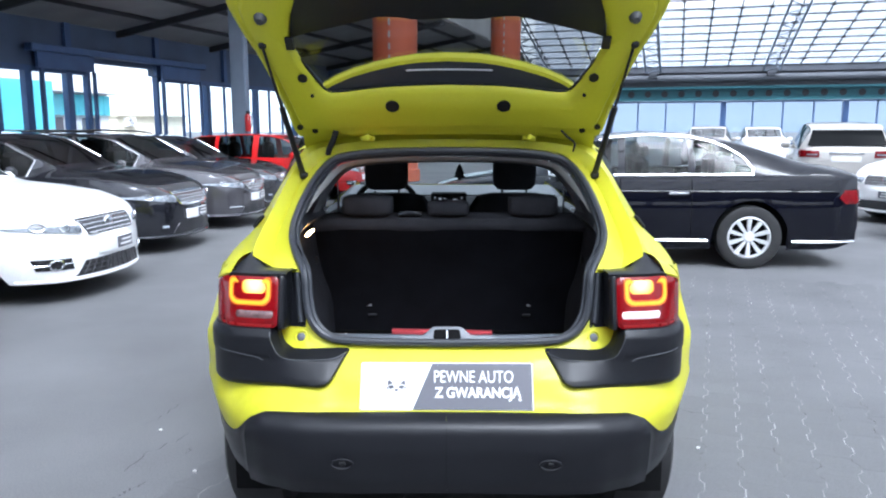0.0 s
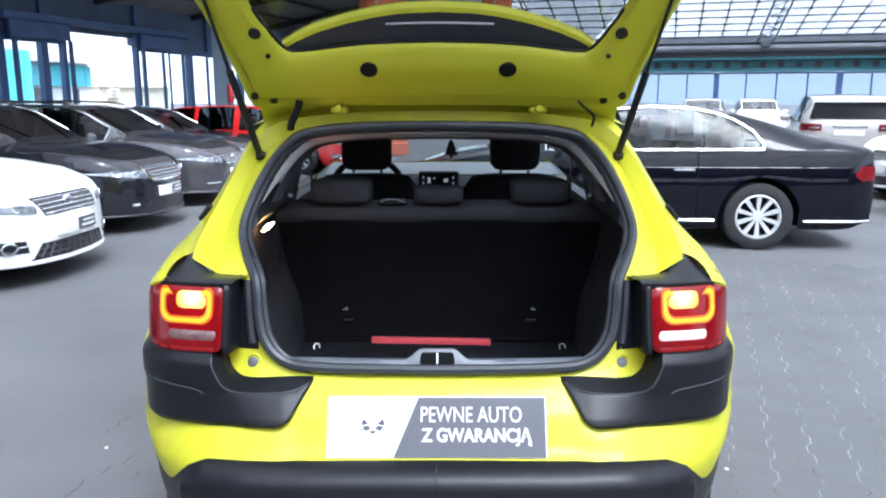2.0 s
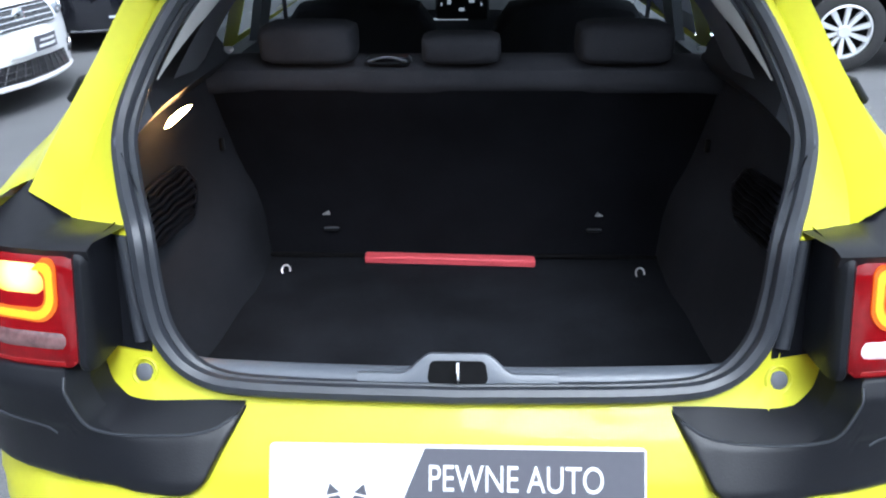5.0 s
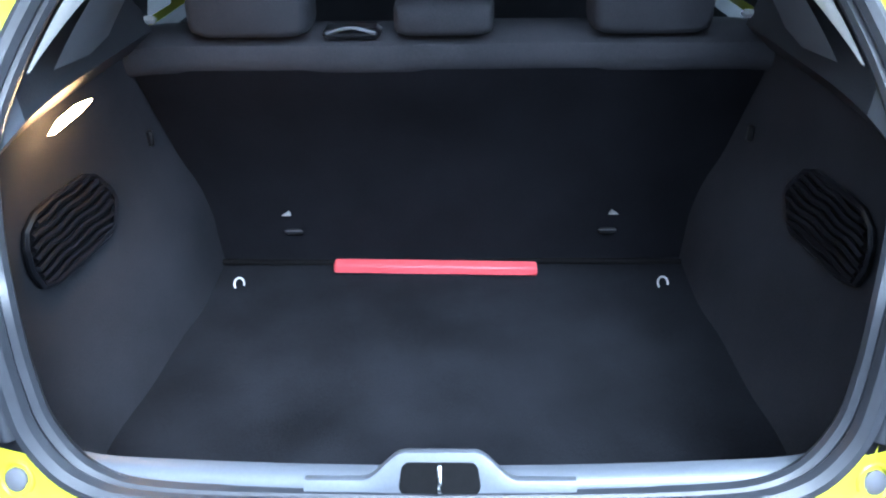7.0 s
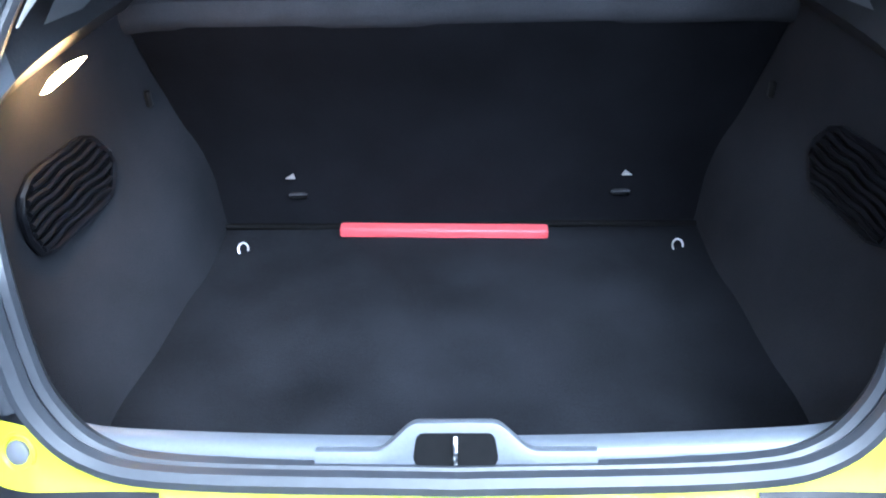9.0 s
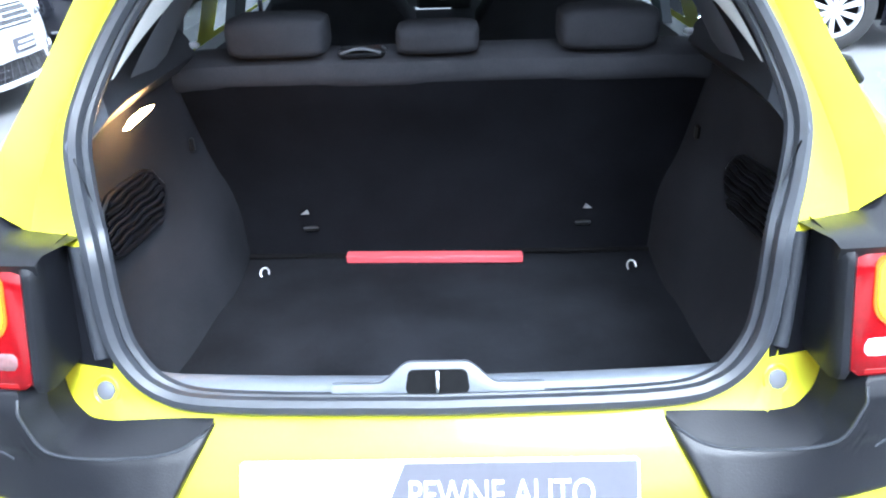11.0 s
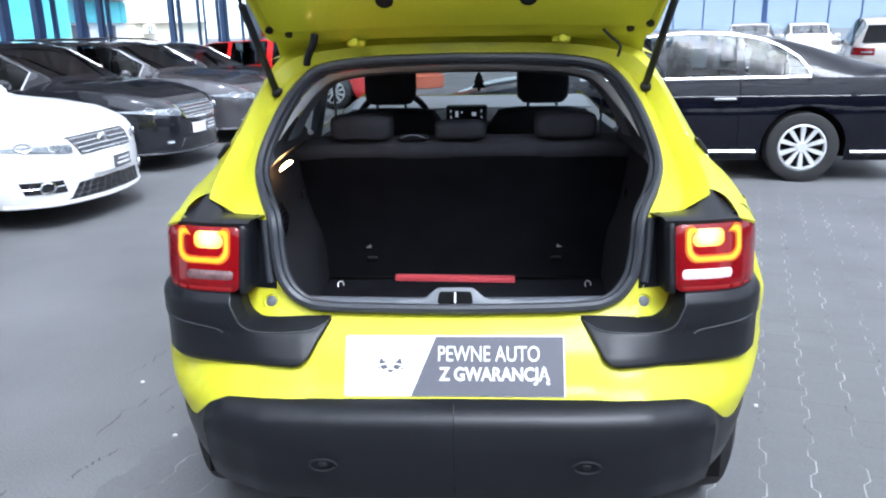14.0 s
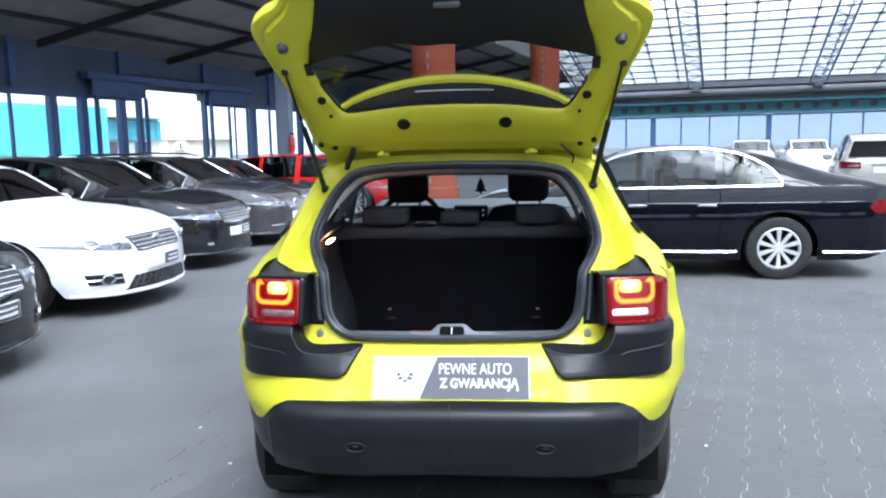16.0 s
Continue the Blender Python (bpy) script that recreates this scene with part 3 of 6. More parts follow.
def wheel_unit(car, x, y, r, spokes=10, rim_mat=None):
    side = 1 if x > 0 else -1
    w = part("wheel", Form(True).lathe([(r * .3, -.09), (r * .66, -.1), (r * .66, .05), (r * .3, .03)], (0, 0, 0), "x", 28), DARK, car, "wheel with silver alloy rim")
    w.matrix_basis = pose(x, y, r, 0, 0, 0 if side > 0 else 180)
    part("tyre", Form(True).lathe([(r * .66, -.1), (r * .9, -.11), (r * .985, -.09), (r, -.05), (r, .05), (r * .985, .09), (r * .9, .105), (r * .7, .1), (r * .66, .085), (r * .66, -.1)], (0, 0, 0), "x", 48), TYRE, w)
    rim = Form(True).lathe([(r * .67, .088), (r * .62, .095), (r * .59, .075), (r * .6, -.02)], (0, 0, 0), "x", 40)
    rim.lathe([(0, .09), (r * .13, .088), (r * .17, .075), (r * .17, .03)], (0, 0, 0), "x", 20)
    for k in range(spokes):
        a = 2 * math.pi * k / spokes
        m = Matrix.Rotation(a, 4, "X")
        h0, h1 = .013 if spokes > 6 else .035, .022 if spokes > 6 else .055
        q = [(.078, -h0, r * .12), (.078, h0, r * .12), (.088, h1, r * .61), (.088, -h1, r * .61)]
        rim.prism([m @ Vector(p) for p in q], m @ Vector((-.035, 0, 0)))
    part("rim", rim, rim_mat or ALLOY, w)
    return w


def seats_block(car, sh, color):
    for x in (-.36, .36):
        for y, tall in ((.02 * sh.L, 1.0), (-.17 * sh.L, .95)):
            f = Form(True).box((x, y, .58), (.5, .5, .16), chamfer=.05)
            f.box((x, y - .3, .86), (.48, .14, .56), chamfer=.06).box((x, y - .33, 1.2), (.26, .09, .16), chamfer=.04)
            part("seat", f, color, car)


def parked_car(name, label, style, L, W, H, color, m, group="parked cars", belt=.64, chrome=False, wheel=.325, spokes=10, grille=CHROME,
               badge=True, rails=False, front_detail=True, bars=4, axles=(.2, .79), lower=None, lamp_h=.13, fog="slot", frame=False, mesh=False, taper=0.0, van_tail=False):
    sh = Shape(style, L, W, H, belt, axles, wheel)
    car = thing(name, label, "car", group, m)
    ys = set(np.linspace(-L / 2, L / 2, 41).round(4)) | {round(-L / 2 + d, 4) for d in (.01, .03, .06, .1)} | {round(L / 2 - d, 4) for d in (.003, .008, .02, .04, .07, .1, .13, .16, .2, .25, .31, .37)}
    for a in sh.axles:
        r = wheel + .055
        ys -= {y for y in ys if abs(y - a) < r}
        ys |= {round(float(a + r * math.cos(t)), 4) for t in np.linspace(0, math.pi, 15)}
    wins = WINDOWS[style]
    ys |= {round((q - .5) * L, 4) for w in wins for q in w if all(abs((q - .5) * L - a) > .3 for a in sh.axles)} | {round((q - .5) * L, 4) for w in wins for q in w}
    ys = sorted(ys)
    rows = [sh.profile(y) for y in ys]
    body, side_glass, front_glass, rear_glass = Form(True), Form(True), Form(True), Form(True)
    mid_top = ramp(.45, TOPS[style]) * H
    for i in range(len(ys) - 1):
        ym = (ys[i] + ys[i + 1]) / 2
        s = sh.s(ym)
        tall = sh.top(ym) - sh.belt(ym) > .14
        steep = sh.top(ys[i + 1]) - sh.top(ys[i])
        slope = steep / max(1e-4, ys[i + 1] - ys[i])
        for j in range(len(rows[0]) - 1):
            quad = [rows[i][j], rows[i][j + 1], rows[i + 1][j + 1], rows[i + 1][j]]
            where = body
            if tall and 8 <= j <= (10 if style != "sedan" or s > .305 else 9 if s > .262 else 8) and any(a <= s <= b for a, b in wins):
                where = side_glass
            elif tall and j >= 12 and slope < -.28 and s > .55:
                where = front_glass
            elif tall and j >= 12 and slope > (.28 if style == "sedan" else .8) and s < .35 and sh.top(ym) > .72 * H:
                where = rear_glass
            base = len(where.v)
            where.v += quad
            where.f.append((base, base + 1, base + 2, base + 3))
    for end in (rows[0], rows[-1]):
        base = len(body.v)
        body.v += end + [(0, end[0][1], end[0][2])]
        body.f.append(tuple(range(base, base + len(end) + 1)))
    part("body", body.mirror(), color, car)
    for k, (a, b) in enumerate(wins):
        for sx in (1, -1):
            one = Form(True)
            for q in side_glass.f:
                pts = [side_glass.v[i] for i in q]
                if a <= sh.s(sum(p[1] for p in pts) / 4) <= b:
                    n0 = len(one.v)
                    one.v += [(sx * x, y, z) for x, y, z in pts]
                    one.f.append((n0, n0 + 1, n0 + 2, n0 + 3))
            if one.f:
                part("side_window", one, SIDE_PANE, car, "tinted side window")
    part("windscreen", front_glass.mirror(), CAR_PANE, car, "tinted windscreen")
    if rear_glass.f:
        part("rear_window", rear_glass.mirror(), CAR_PANE, car, "tinted rear window")
    inner = Form()
    inner.box((0, -.02 * L, .38), (W - .62, L * .84, .36)).box((0, L * .34, .52), (W - .75, L * .16, .22)).box((0, L * .2, .8), (W - .35, .35, .14), chamfer=.04)
    for a in sh.axles:
        inner.box((0, a, .52), (W - .46, .8, .5))
    part("underbody", inner, DARK, car)
    seats_block(car, sh, DARK)
    if front_detail:
        part("price_sheet", Form().box((0, 0, 0), (.30, .21, .004)), PLATE_WHITE, car, "white price sheet on the dashboard", pose(-.25, .175 * L, .665 * H, 14, 0, 0))
    for a in sh.axles:
        for x in (-1, 1):
            wheel_unit(car, x * (W / 2 - .115), a, wheel, spokes)
    # belt line trim and mirrors
    if chrome:
        for sx in (-1, 1):
            y0, y1 = (wins[0][0] - .5) * L, (wins[-1][1] - .5) * L
            low_line = [(sx * (sh.half(y, sh.belt(y) + .01) + .004), y, sh.belt(y) + .012) for y in np.linspace(y0, y1, 24)]
            top_line = []
            for y in np.linspace(y1, y0, 24):
                z = sh.top(y) - .035
                if style == "sedan":
                    b0 = sh.belt(y)
                    z = min(z, b0 + (z - b0) * ramp(sh.s(y), [(.232, .25), (.240, .50), (.256, .70), (.288, .87), (.325, .97), (.36, 1.0)]))
                top_line.append((sx * (sh.half(y, z) + .006), y, z))
            part("window_trim", Form(True).tube(low_line + top_line + low_line[:1], .014, 6), CHROME, car, "chrome window surround")
            strip = [(sx * (sh.half(y, .3) + .006), y, .285) for y in np.linspace(sh.axles[0] + .42, sh.axles[1] - .42, 12)]
            part("sill_trim", Form(True).tube(strip, .016, 6), CHROME, car, "chrome sill strip")
            tail = [(sx * (sh.half(y, .3) + .006), y, .285) for y in np.linspace(sh.axles[0] - .42, -L / 2 + .05, 8)]
            part("bumper_trim", Form(True).tube(tail, .014, 6), CHROME, car, "chrome bumper strip")
    for sx in (-1, 1):
        line = [(sx * (sh.half(y2, .84 * sh.belt(y2)) - .002), y2, .84 * sh.belt(y2) + .02 * (y2 / L)) for y2 in np.linspace(-.455 * L, .30 * L, 26)]
        part("body_crease", Form(True).tube(line, .007, 6), color, car)
        y = (wins[-1][1] - .5) * L - .12
        x = sx * (sh.half(y, sh.belt(y)) + .1)
        part("mirror", Form(True).box((x, y, sh.belt(y) + .06), (.2, .1, .14), chamfer=.04), color, car)
        gap = [(sx * (sh.half(y2, z) + .0015), y2, z) for y2, z in [((wins[1][0] - .508) * L, zz) for zz in np.linspace(.3, sh.belt(0) - .01, 8)]]
        part("door_gap", Form().tube(gap, .004, 4), DARK, car)
        gap = [(sx * (sh.half(y2, z) + .0015), y2, z) for y2, z in [((wins[1][1] - .49) * L, zz) for zz in np.linspace(.3, sh.belt(0) - .01, 8)]]
        part("door_gap", Form().tube(gap, .004, 4), DARK, car)
        for q in (wins[1][0] + .02, wins[2][0] + .02):
            yh = (q - .5) * L
            part("door_handle", Form(True).box((sx * (sh.half(yh, .74 * sh.belt(0)) + .02), yh, .82 * sh.belt(0)), (.03, .2, .03), chamfer=.01), color if not chrome else CHROME, car)
        if rails:
            line = [(sx * (sh.half(y2, sh.top(y2)) - .02), y2, sh.top(y2) + .03) for y2 in np.linspace(-.4 * L, .06 * L, 12)]
            part("roof_rail", Form(True).tube(line, .016, 6), CHROME, car, "silver roof rail")
    # nose
    if front_detail:
        hl = sh.H * .44
        for sx in (-1, 1):
            rows = []
            for i in range(6):
                k = i / 5
                rows.append([(sx * W * (.225 + .25 * q), hl - .03 + .075 * q**1.4 * (1 - .3 * k) + lamp_h * (.62 - .40 * q**2 + taper * q) * k) for q in np.linspace(0, 1, 13)])
            lp = part("headlight", Form(True).slab(patch(sh, rows, .008), (0, -.05, 0)), LAMP_CLEAR, car, "clear headlight")
            for q in (.30, .385):
                ring = [(sx * W * q + .034 * math.cos(t), hl + .025 + .03 * math.sin(t) + (q - .3) * .25) for t in np.linspace(0, 2 * math.pi, 15)]
                part("reflector", Form(True).tube(patch(sh, [ring], .011)[0], .006, 6, False), CHROME, lp)
            if fog == "slot":
                slot = [[(sx * W * (.275 + .125 * q + .012 * k), .285 + .095 * k + .01 * q) for q in np.linspace(0, 1, 9)] for k in np.linspace(0, 1, 5)]
                fl = part("fog_slot", Form(True).slab(patch(sh, slot, .005), (0, -.03, 0)), LAMP_DARK, car, "dark fog lamp slot with a chrome ring")
                ring = [(sx * W * .345 + .044 * math.cos(t), .336 + .040 * math.sin(t)) for t in np.linspace(0, 2 * math.pi, 19)]
                part("fog_ring", Form(True).tube(patch(sh, [ring], .008)[0], .010, 6, False), CHROME, fl)
                for q0, q1 in ((.278, .322), (.370, .408)):
                    part("chrome_wing", Form(True).tube(patch(sh, [[(sx * W * q, .337) for q in np.linspace(q0, q1, 5)]], .006)[0], .007, 6), CHROME, fl)
            else:
                a, b = (.30, .335) if fog == "dot" else (.26, .37)
                part("fog_lamp", Form(True).tube(patch(sh, [[(sx * W * q, .315) for q in np.linspace(a, b, 7)]], .004)[0], .018 if fog == "dot" else .011, 8), LAMP_CLEAR if fog == "dot" else CHROME, car)
        wide = [[(W * (.215 - .03 * (1 - k)) * q, hl - .055 + .135 * k) for q in np.linspace(-1, 1, 13)] for k in np.linspace(0, 1, 5)]
        gr = part("grille", Form(True).slab(patch(sh, wide, .005), (0, -.03, 0)), LAMP_DARK, car, "dark grille with chrome bars")
        for k in range(bars):
            q = (k + .5) / bars
            line = [(W * (.212 - .03 * (1 - q)) * u, hl - .055 + .135 * q) for u in np.linspace(-1, 1, 13)]
            part("grille_bar", Form(True).tube(patch(sh, [line], .006)[0], .0075, 6), grille, gr)
        if frame:
            edge = [(W * .185 * u, hl - .06) for u in np.linspace(-1, 1, 11)] + [(W * .218 * u, hl + .085) for u in np.linspace(1, -1, 13)]
            part("grille_frame", Form(True).tube(patch(sh, [edge + edge[:2]], .008)[0], .012, 6, False), CHROME, gr, "chrome grille frame")
        if badge:
            part("badge", Form(True).lathe([(0, .012), (.045, .012), (.055, .006), (.058, -.01)], (0, sh.front(0, hl + .02) + .012, hl + .02), "y", 20), CHROME, gr)
        low = [[(W * (.265 - .05 * k) * q, .215 + .125 * k + .01 * (1 - abs(q))) for q in np.linspace(-1, 1, 15)] for k in np.linspace(0, 1, 4)]
        lg = part("lower_grille", Form(True).slab(patch(sh, low, .004), (0, -.03, 0)), LAMP_DARK, car)
        if mesh:
            for k in (.3, .65):
                part("mesh_bar", Form(True).tube(patch(sh, [[(W * (.26 - .05 * k) * q, .215 + .125 * k) for q in np.linspace(-1, 1, 15)]], .006)[0], .004, 5), GREY_PAINT, lg)
            for q in np.linspace(-.9, .9, 11):
                part("mesh_bar", Form(True).tube(patch(sh, [[(W * (.26 - .05 * k) * q, .22 + .12 * k) for k in (0, .5, 1)]], .006)[0], .004, 5), GREY_PAINT, lg)
        part("bumper_lip", Form(True).tube(patch(sh, [[(W * .43 * q, .205 - .012 * (1 - q * q)) for q in np.linspace(-1, 1, 23)]], -.004)[0], .020, 8), lower or color, car)
        plate = part("number_plate", slab_patch(sh, -.26, .26, .385, .495, .026, .016, n=9), PLATE_WHITE, car, "dealer plate, half white and half grey, with unreadable print")
        part("grey_field", slab_patch(sh, -.25, .02, .39, .49, .029, .006), PLATE_GREY, plate)
        part("plate_print", slab_patch(sh, -.22, -.02, .41, .43, .032, .004), PLATE_WHITE, plate)
        part("plate_print", slab_patch(sh, -.22, -.04, .45, .465, .032, .004), PLATE_WHITE, plate)
    # tail
    tl = sh.H * (.60 if van_tail else .53)
    if van_tail:
        glass_rows = [[(W * (.38 - .05 * k) * q, .70 * H + .20 * H * k) for q in np.linspace(-1, 1, 13)] for k in np.linspace(0, 1, 6)]
        part("rear_window", Form(True).slab(patch(sh, glass_rows, .012, "back"), (0, .02, 0)), DARK_GLASS, car, "dark rear window")
        part("tailgate_handle", slab_patch(sh, -.3, .3, .60 * H, .63 * H, .016, .02, "back"), CHROME, car)
    for sx in (-1, 1):
        t = part("tail_light", slab_patch(sh, sx * W * .26, sx * W * .45, tl - .07, tl + .06, .012, .05, "back", .01, 9, 4), LAMP_RED, car, "red tail light")
        wrap = [[(sx * (sh.half(y, z) + .006), y, z) for y in np.linspace(-L / 2 + .035, -L / 2 + .27 - 1.2 * abs(z - tl), 7)] for z in np.linspace(tl - .07, tl + .055, 5)]
        part("side_lens", Form(True).slab(wrap, (-sx * .02, 0, 0)), LAMP_RED, t)
        part("reversing_lens", slab_patch(sh, sx * W * .28, sx * W * .38, tl - .03, tl + .0, .018, .02, "back"), LAMP_CLEAR, t)
    part("number_plate", slab_patch(sh, -.26, .26, .50 * H, .50 * H + .11, .01, .02, "back"), PLATE_WHITE, car)
    part("bumper_insert", slab_patch(sh, -W * .34, W * .34, .27, .38, .01, .03, "back"), BLACK_PLASTIC, car)
    part("exhaust", Form(True).lathe([(.03, -.06), (.035, 0), (.028, 0), (.028, -.05)], (-W * .28, -L / 2 + .08, .24), "y", 14), CHROME, car)
    return car, sh


def nose_at(x, y, degrees, L):
    """A pose from where the nose stands and the way it points (degrees from +x, to the left)."""
    a = radians(degrees)
    return Matrix.Translation((x - L / 2 * math.cos(a), y - L / 2 * math.sin(a), 0)) @ Matrix.Rotation(a - math.pi / 2, 4, "Z")


WHITE_PAINT, BLACK_PAINT = paint("white car paint", (.80, .80, .80)), paint("black car paint", (.020, .021, .028), 0.5, 1.0)
NIGHT_PAINT, GREY_PAINT = paint("blue-black metallic paint", (.002, .0025, .007), 0.0, 0.65), paint("graphite metallic paint", (.095, .092, .102), .5, 1.0)
SILVER_PAINT, RED_CAR, DARK_GREY = paint("silver-beige metallic paint", (.48, .46, .43), .4), paint("red car paint", (.45, .012, .012)), paint("dark grey metallic paint", (.05, .051, .058), .5, 1.0)

parked_car("parked_sedan", "white four-door coupe sedan with chrome grille, parked at a slant", "sedan", 4.80, 1.86, 1.38, WHITE_PAINT, nose_at(-3.03, 4.24, -6, 4.80), chrome=True, mesh=True, lamp_h=.11, axles=(.2, .805))
parked_car("parked_sedan", "black sedan with chrome grille frame and white dealer plate", "sedan", 4.83, 1.82, 1.41, BLACK_PAINT, nose_at(-3.14, 6.76, -6, 4.83), chrome=True, fog="dot", frame=True, badge=False)
parked_car("parked_crossover", "graphite grey estate car with bright headlights and white dealer plate", "wagon", 4.5, 1.83, 1.38, GREY_PAINT, nose_at(-2.96, 9.0, -6, 4.5), rails=True, chrome=True, fog="strip")
parked_car("parked_sedan", "dark grey sedan in the parked row", "sedan", 4.6, 1.8, 1.33, DARK_GREY, nose_at(-2.95, 11.0, -6, 4.6), chrome=True, fog="dot")
parked_car("parked_hatchback", "small red hatchback standing side-on", "hatch", 4.0, 1.7, 1.32, RED_CAR, nose_at(-1.95, 13.5, -6, 3.8))
parked_car("parked_sedan", "black sedan nose with chrome kidney grille frame", "sedan", 4.7, 1.82, 1.40, BLACK_PAINT, nose_at(-3.02, 1.70, -6, 4.7), frame=True)
passat, passat_shape = parked_car("parked_sedan", "glossy blue-black sedan with chrome window surround, side-on", "sedan", 4.77, 1.83, 1.405, NIGHT_PAINT,
                    Matrix.Translation((1.88, 6.33, 0)) @ Matrix.Rotation(radians(84), 4, "Z"), chrome=True, axles=(.235, .82), belt=.675, wheel=.325)
parked_car("parked_minivan", "silver-beige compact minivan seen from behind", "wagon", 4.35, 1.83, 1.53, SILVER_PAINT, Matrix.Translation((8.3, 14.5, 0)) @ Matrix.Rotation(radians(-20), 4, "Z"), van_tail=True)
parked_car("parked_hatchback", "white hatchback with clear headlights", "hatch", 4.2, 1.78, 1.42, WHITE_PAINT, nose_at(6.37, 9.0, 200, 4.2))
parked_car("parked_hatchback", "pale silver hatchback far down the hall", "hatch", 4.1, 1.75, 1.45, SILVER_PAINT, Matrix.Translation((9.6, 27.0, 0)) @ Matrix.Rotation(radians(160), 4, "Z"), front_detail=False)
parked_car("parked_sedan", "white sedan far down the hall", "sedan", 4.6, 1.8, 1.42, WHITE_PAINT, Matrix.Translation((12.2, 28.5, 0)) @ Matrix.Rotation(radians(165), 4, "Z"), front_detail=False)
parked_car("parked_sedan", "black sedan nose with dealer plate", "sedan", 4.6, 1.8, 1.40, BLACK_PAINT, nose_at(5.78, 6.9, 200, 4.6))


# ---- the yellow hatchback ----
AMBER = glowing("lit amber light guide", (1.0, 0.50, 0.008), 0.42)
AMBER_EDGE = glowing("orange edge of the light guide", (1.0, 0.17, 0.004), 0.26)
HOT = glowing("lit lamp core", (1.0, 0.46, 0.03), 0.5)


def hot_spot(m, x, z, reach, inner, outer):
    """Lets a lens glow most in front of its bulb, which sits at x either side of the middle and at height z."""
    nt = m.node_tree
    b = nt.nodes["Principled BSDF"]
    co, cut, mid = nt.nodes.new("ShaderNodeTexCoord"), nt.nodes.new("ShaderNodeSeparateXYZ"), nt.nodes.new("ShaderNodeCombineXYZ")
    side, far, span, mix = nt.nodes.new("ShaderNodeMath"), nt.nodes.new("ShaderNodeVectorMath"), nt.nodes.new("ShaderNodeMapRange"), nt.nodes.new("ShaderNodeMix")
    side.operation, far.operation, mix.data_type = "ABSOLUTE", "DISTANCE", "RGBA"
    far.inputs[1].default_value = (x, 0, z)
    span.inputs["From Max"].default_value = reach
    span.interpolation_type = "SMOOTHSTEP"
    nt.links.new(co.outputs["Object"], cut.inputs[0])
    nt.links.new(cut.outputs["X"], side.inputs[0])
    nt.links.new(side.outputs[0], mid.inputs["X"])
    nt.links.new(cut.outputs["Z"], mid.inputs["Z"])
    nt.links.new(mid.outputs[0], far.inputs[0])
    nt.links.new(far.outputs["Value"], span.inputs["Value"])
    nt.links.new(span.outputs[0], mix.inputs["Factor"])
    mix.inputs["A"].default_value, mix.inputs["B"].default_value = (*inner, 1), (*outer, 1)
    nt.links.new(mix.outputs["Result"], b.inputs["Emission Color"])
    b.inputs["Emission Strength"].default_value = 1.0


hot_spot(HOT, .598, .977, .050, (1.2, .90, .26), (.60, .16, .002))
RED_LIT = glowing("lit red lens", (0.9, 0.008, 0.010), 0.075)
TAIL_RED = material("lit red tail lens", (0.125, 0.002, 0.004), 0.15, coat=0.25, vary=0.2, scale=20, spec=0.2)
hot_spot(TAIL_RED, .600, .955, .115, (.075, .0005, .0009), (.016, .0002, .0003))
REVERSE_PINK = material("pinkish clear lens", (0.85, 0.66, 0.68), 0.15, coat=1.0, vary=0.2, scale=30)
REVERSE_GREY = material("smoky clear lens", (0.14, 0.075, 0.075), 0.15, coat=0.5, vary=0.4, scale=30)
BOOT_LAMP = glowing("lit boot lamp", (1.0, 0.50, 0.16), 34.0)
HEADLINER = material("grey headliner cloth", (0.36, 0.36, 0.35), 0.9, vary=0.06, fine=400, bump=0.2)
DASH = material("dashboard plastic", (0.06, 0.062, 0.068), 0.5, vary=0.1, fine=400, bump=0.1)
DASH_SHEEN = material("dashboard top with painted sheen", (0.16, 0.17, 0.18), 0.5, vary=0.1, fine=300)
SCREEN_MARK = glowing("lit display marks", (0.85, 0.9, 0.95), 0.10)
RED_MARK = glowing("lit red dial marks", (1.0, 0.12, 0.05), 0.7)
HATCH_GLASS = glass("dark tinted hatch glass", (0.34, 0.355, 0.36), 0.02)
SPOILER_DARK = material("blue-black spoiler plastic", (0.030, 0.033, 0.042), 0.45, vary=0.15, fine=200)
STOP_DARK = material("dark grey lid stop", (0.045, 0.047, 0.052), 0.55, vary=0.2, scale=30)
GREY_BUFFER = material("grey rubber buffer", (0.10, 0.105, 0.12), 0.6, vary=0.1)

ANCHOR_GREY = material("pale grey printed label", (0.45, 0.45, 0.45), 0.6, vary=0.3, scale=60)

car = thing("hatchback_car", "bright yellow hatchback with black plastic cladding, tailgate open", "car")
R_WHEEL, AXLE_R, AXLE_F = 0.315, 0.34, 2.935

REAR_Y = [(.30, -.33), (.36, -.37), (.42, -.393), (.52, -.402), (.60, -.388), (.612, -.365), (.625, -.345), (.64, -.334), (.70, -.302), (.745, -.265), (.78, -.225), (.83, -.20), (.90, -.185), (1.0, -.17), (1.1, -.155)]
PLAN_C = [(0, 0), (.3, .003), (.45, .013), (.55, .038), (.63, .070), (.69, .108), (.73, .145), (.76, .185), (.79, .235), (.825, .30), (.86, .37)]
KNOTS = [0, .06, .12, .18, .24, .29, .306, .32, .335, .36, .385, .40, .42, .437, .455, .468, .48, .50, .52, .535, .55, .57, .60, .62, .64, .66, .68, .70, .72, .74, .76, .78, .80, .82, .835, .845, .855, .86]


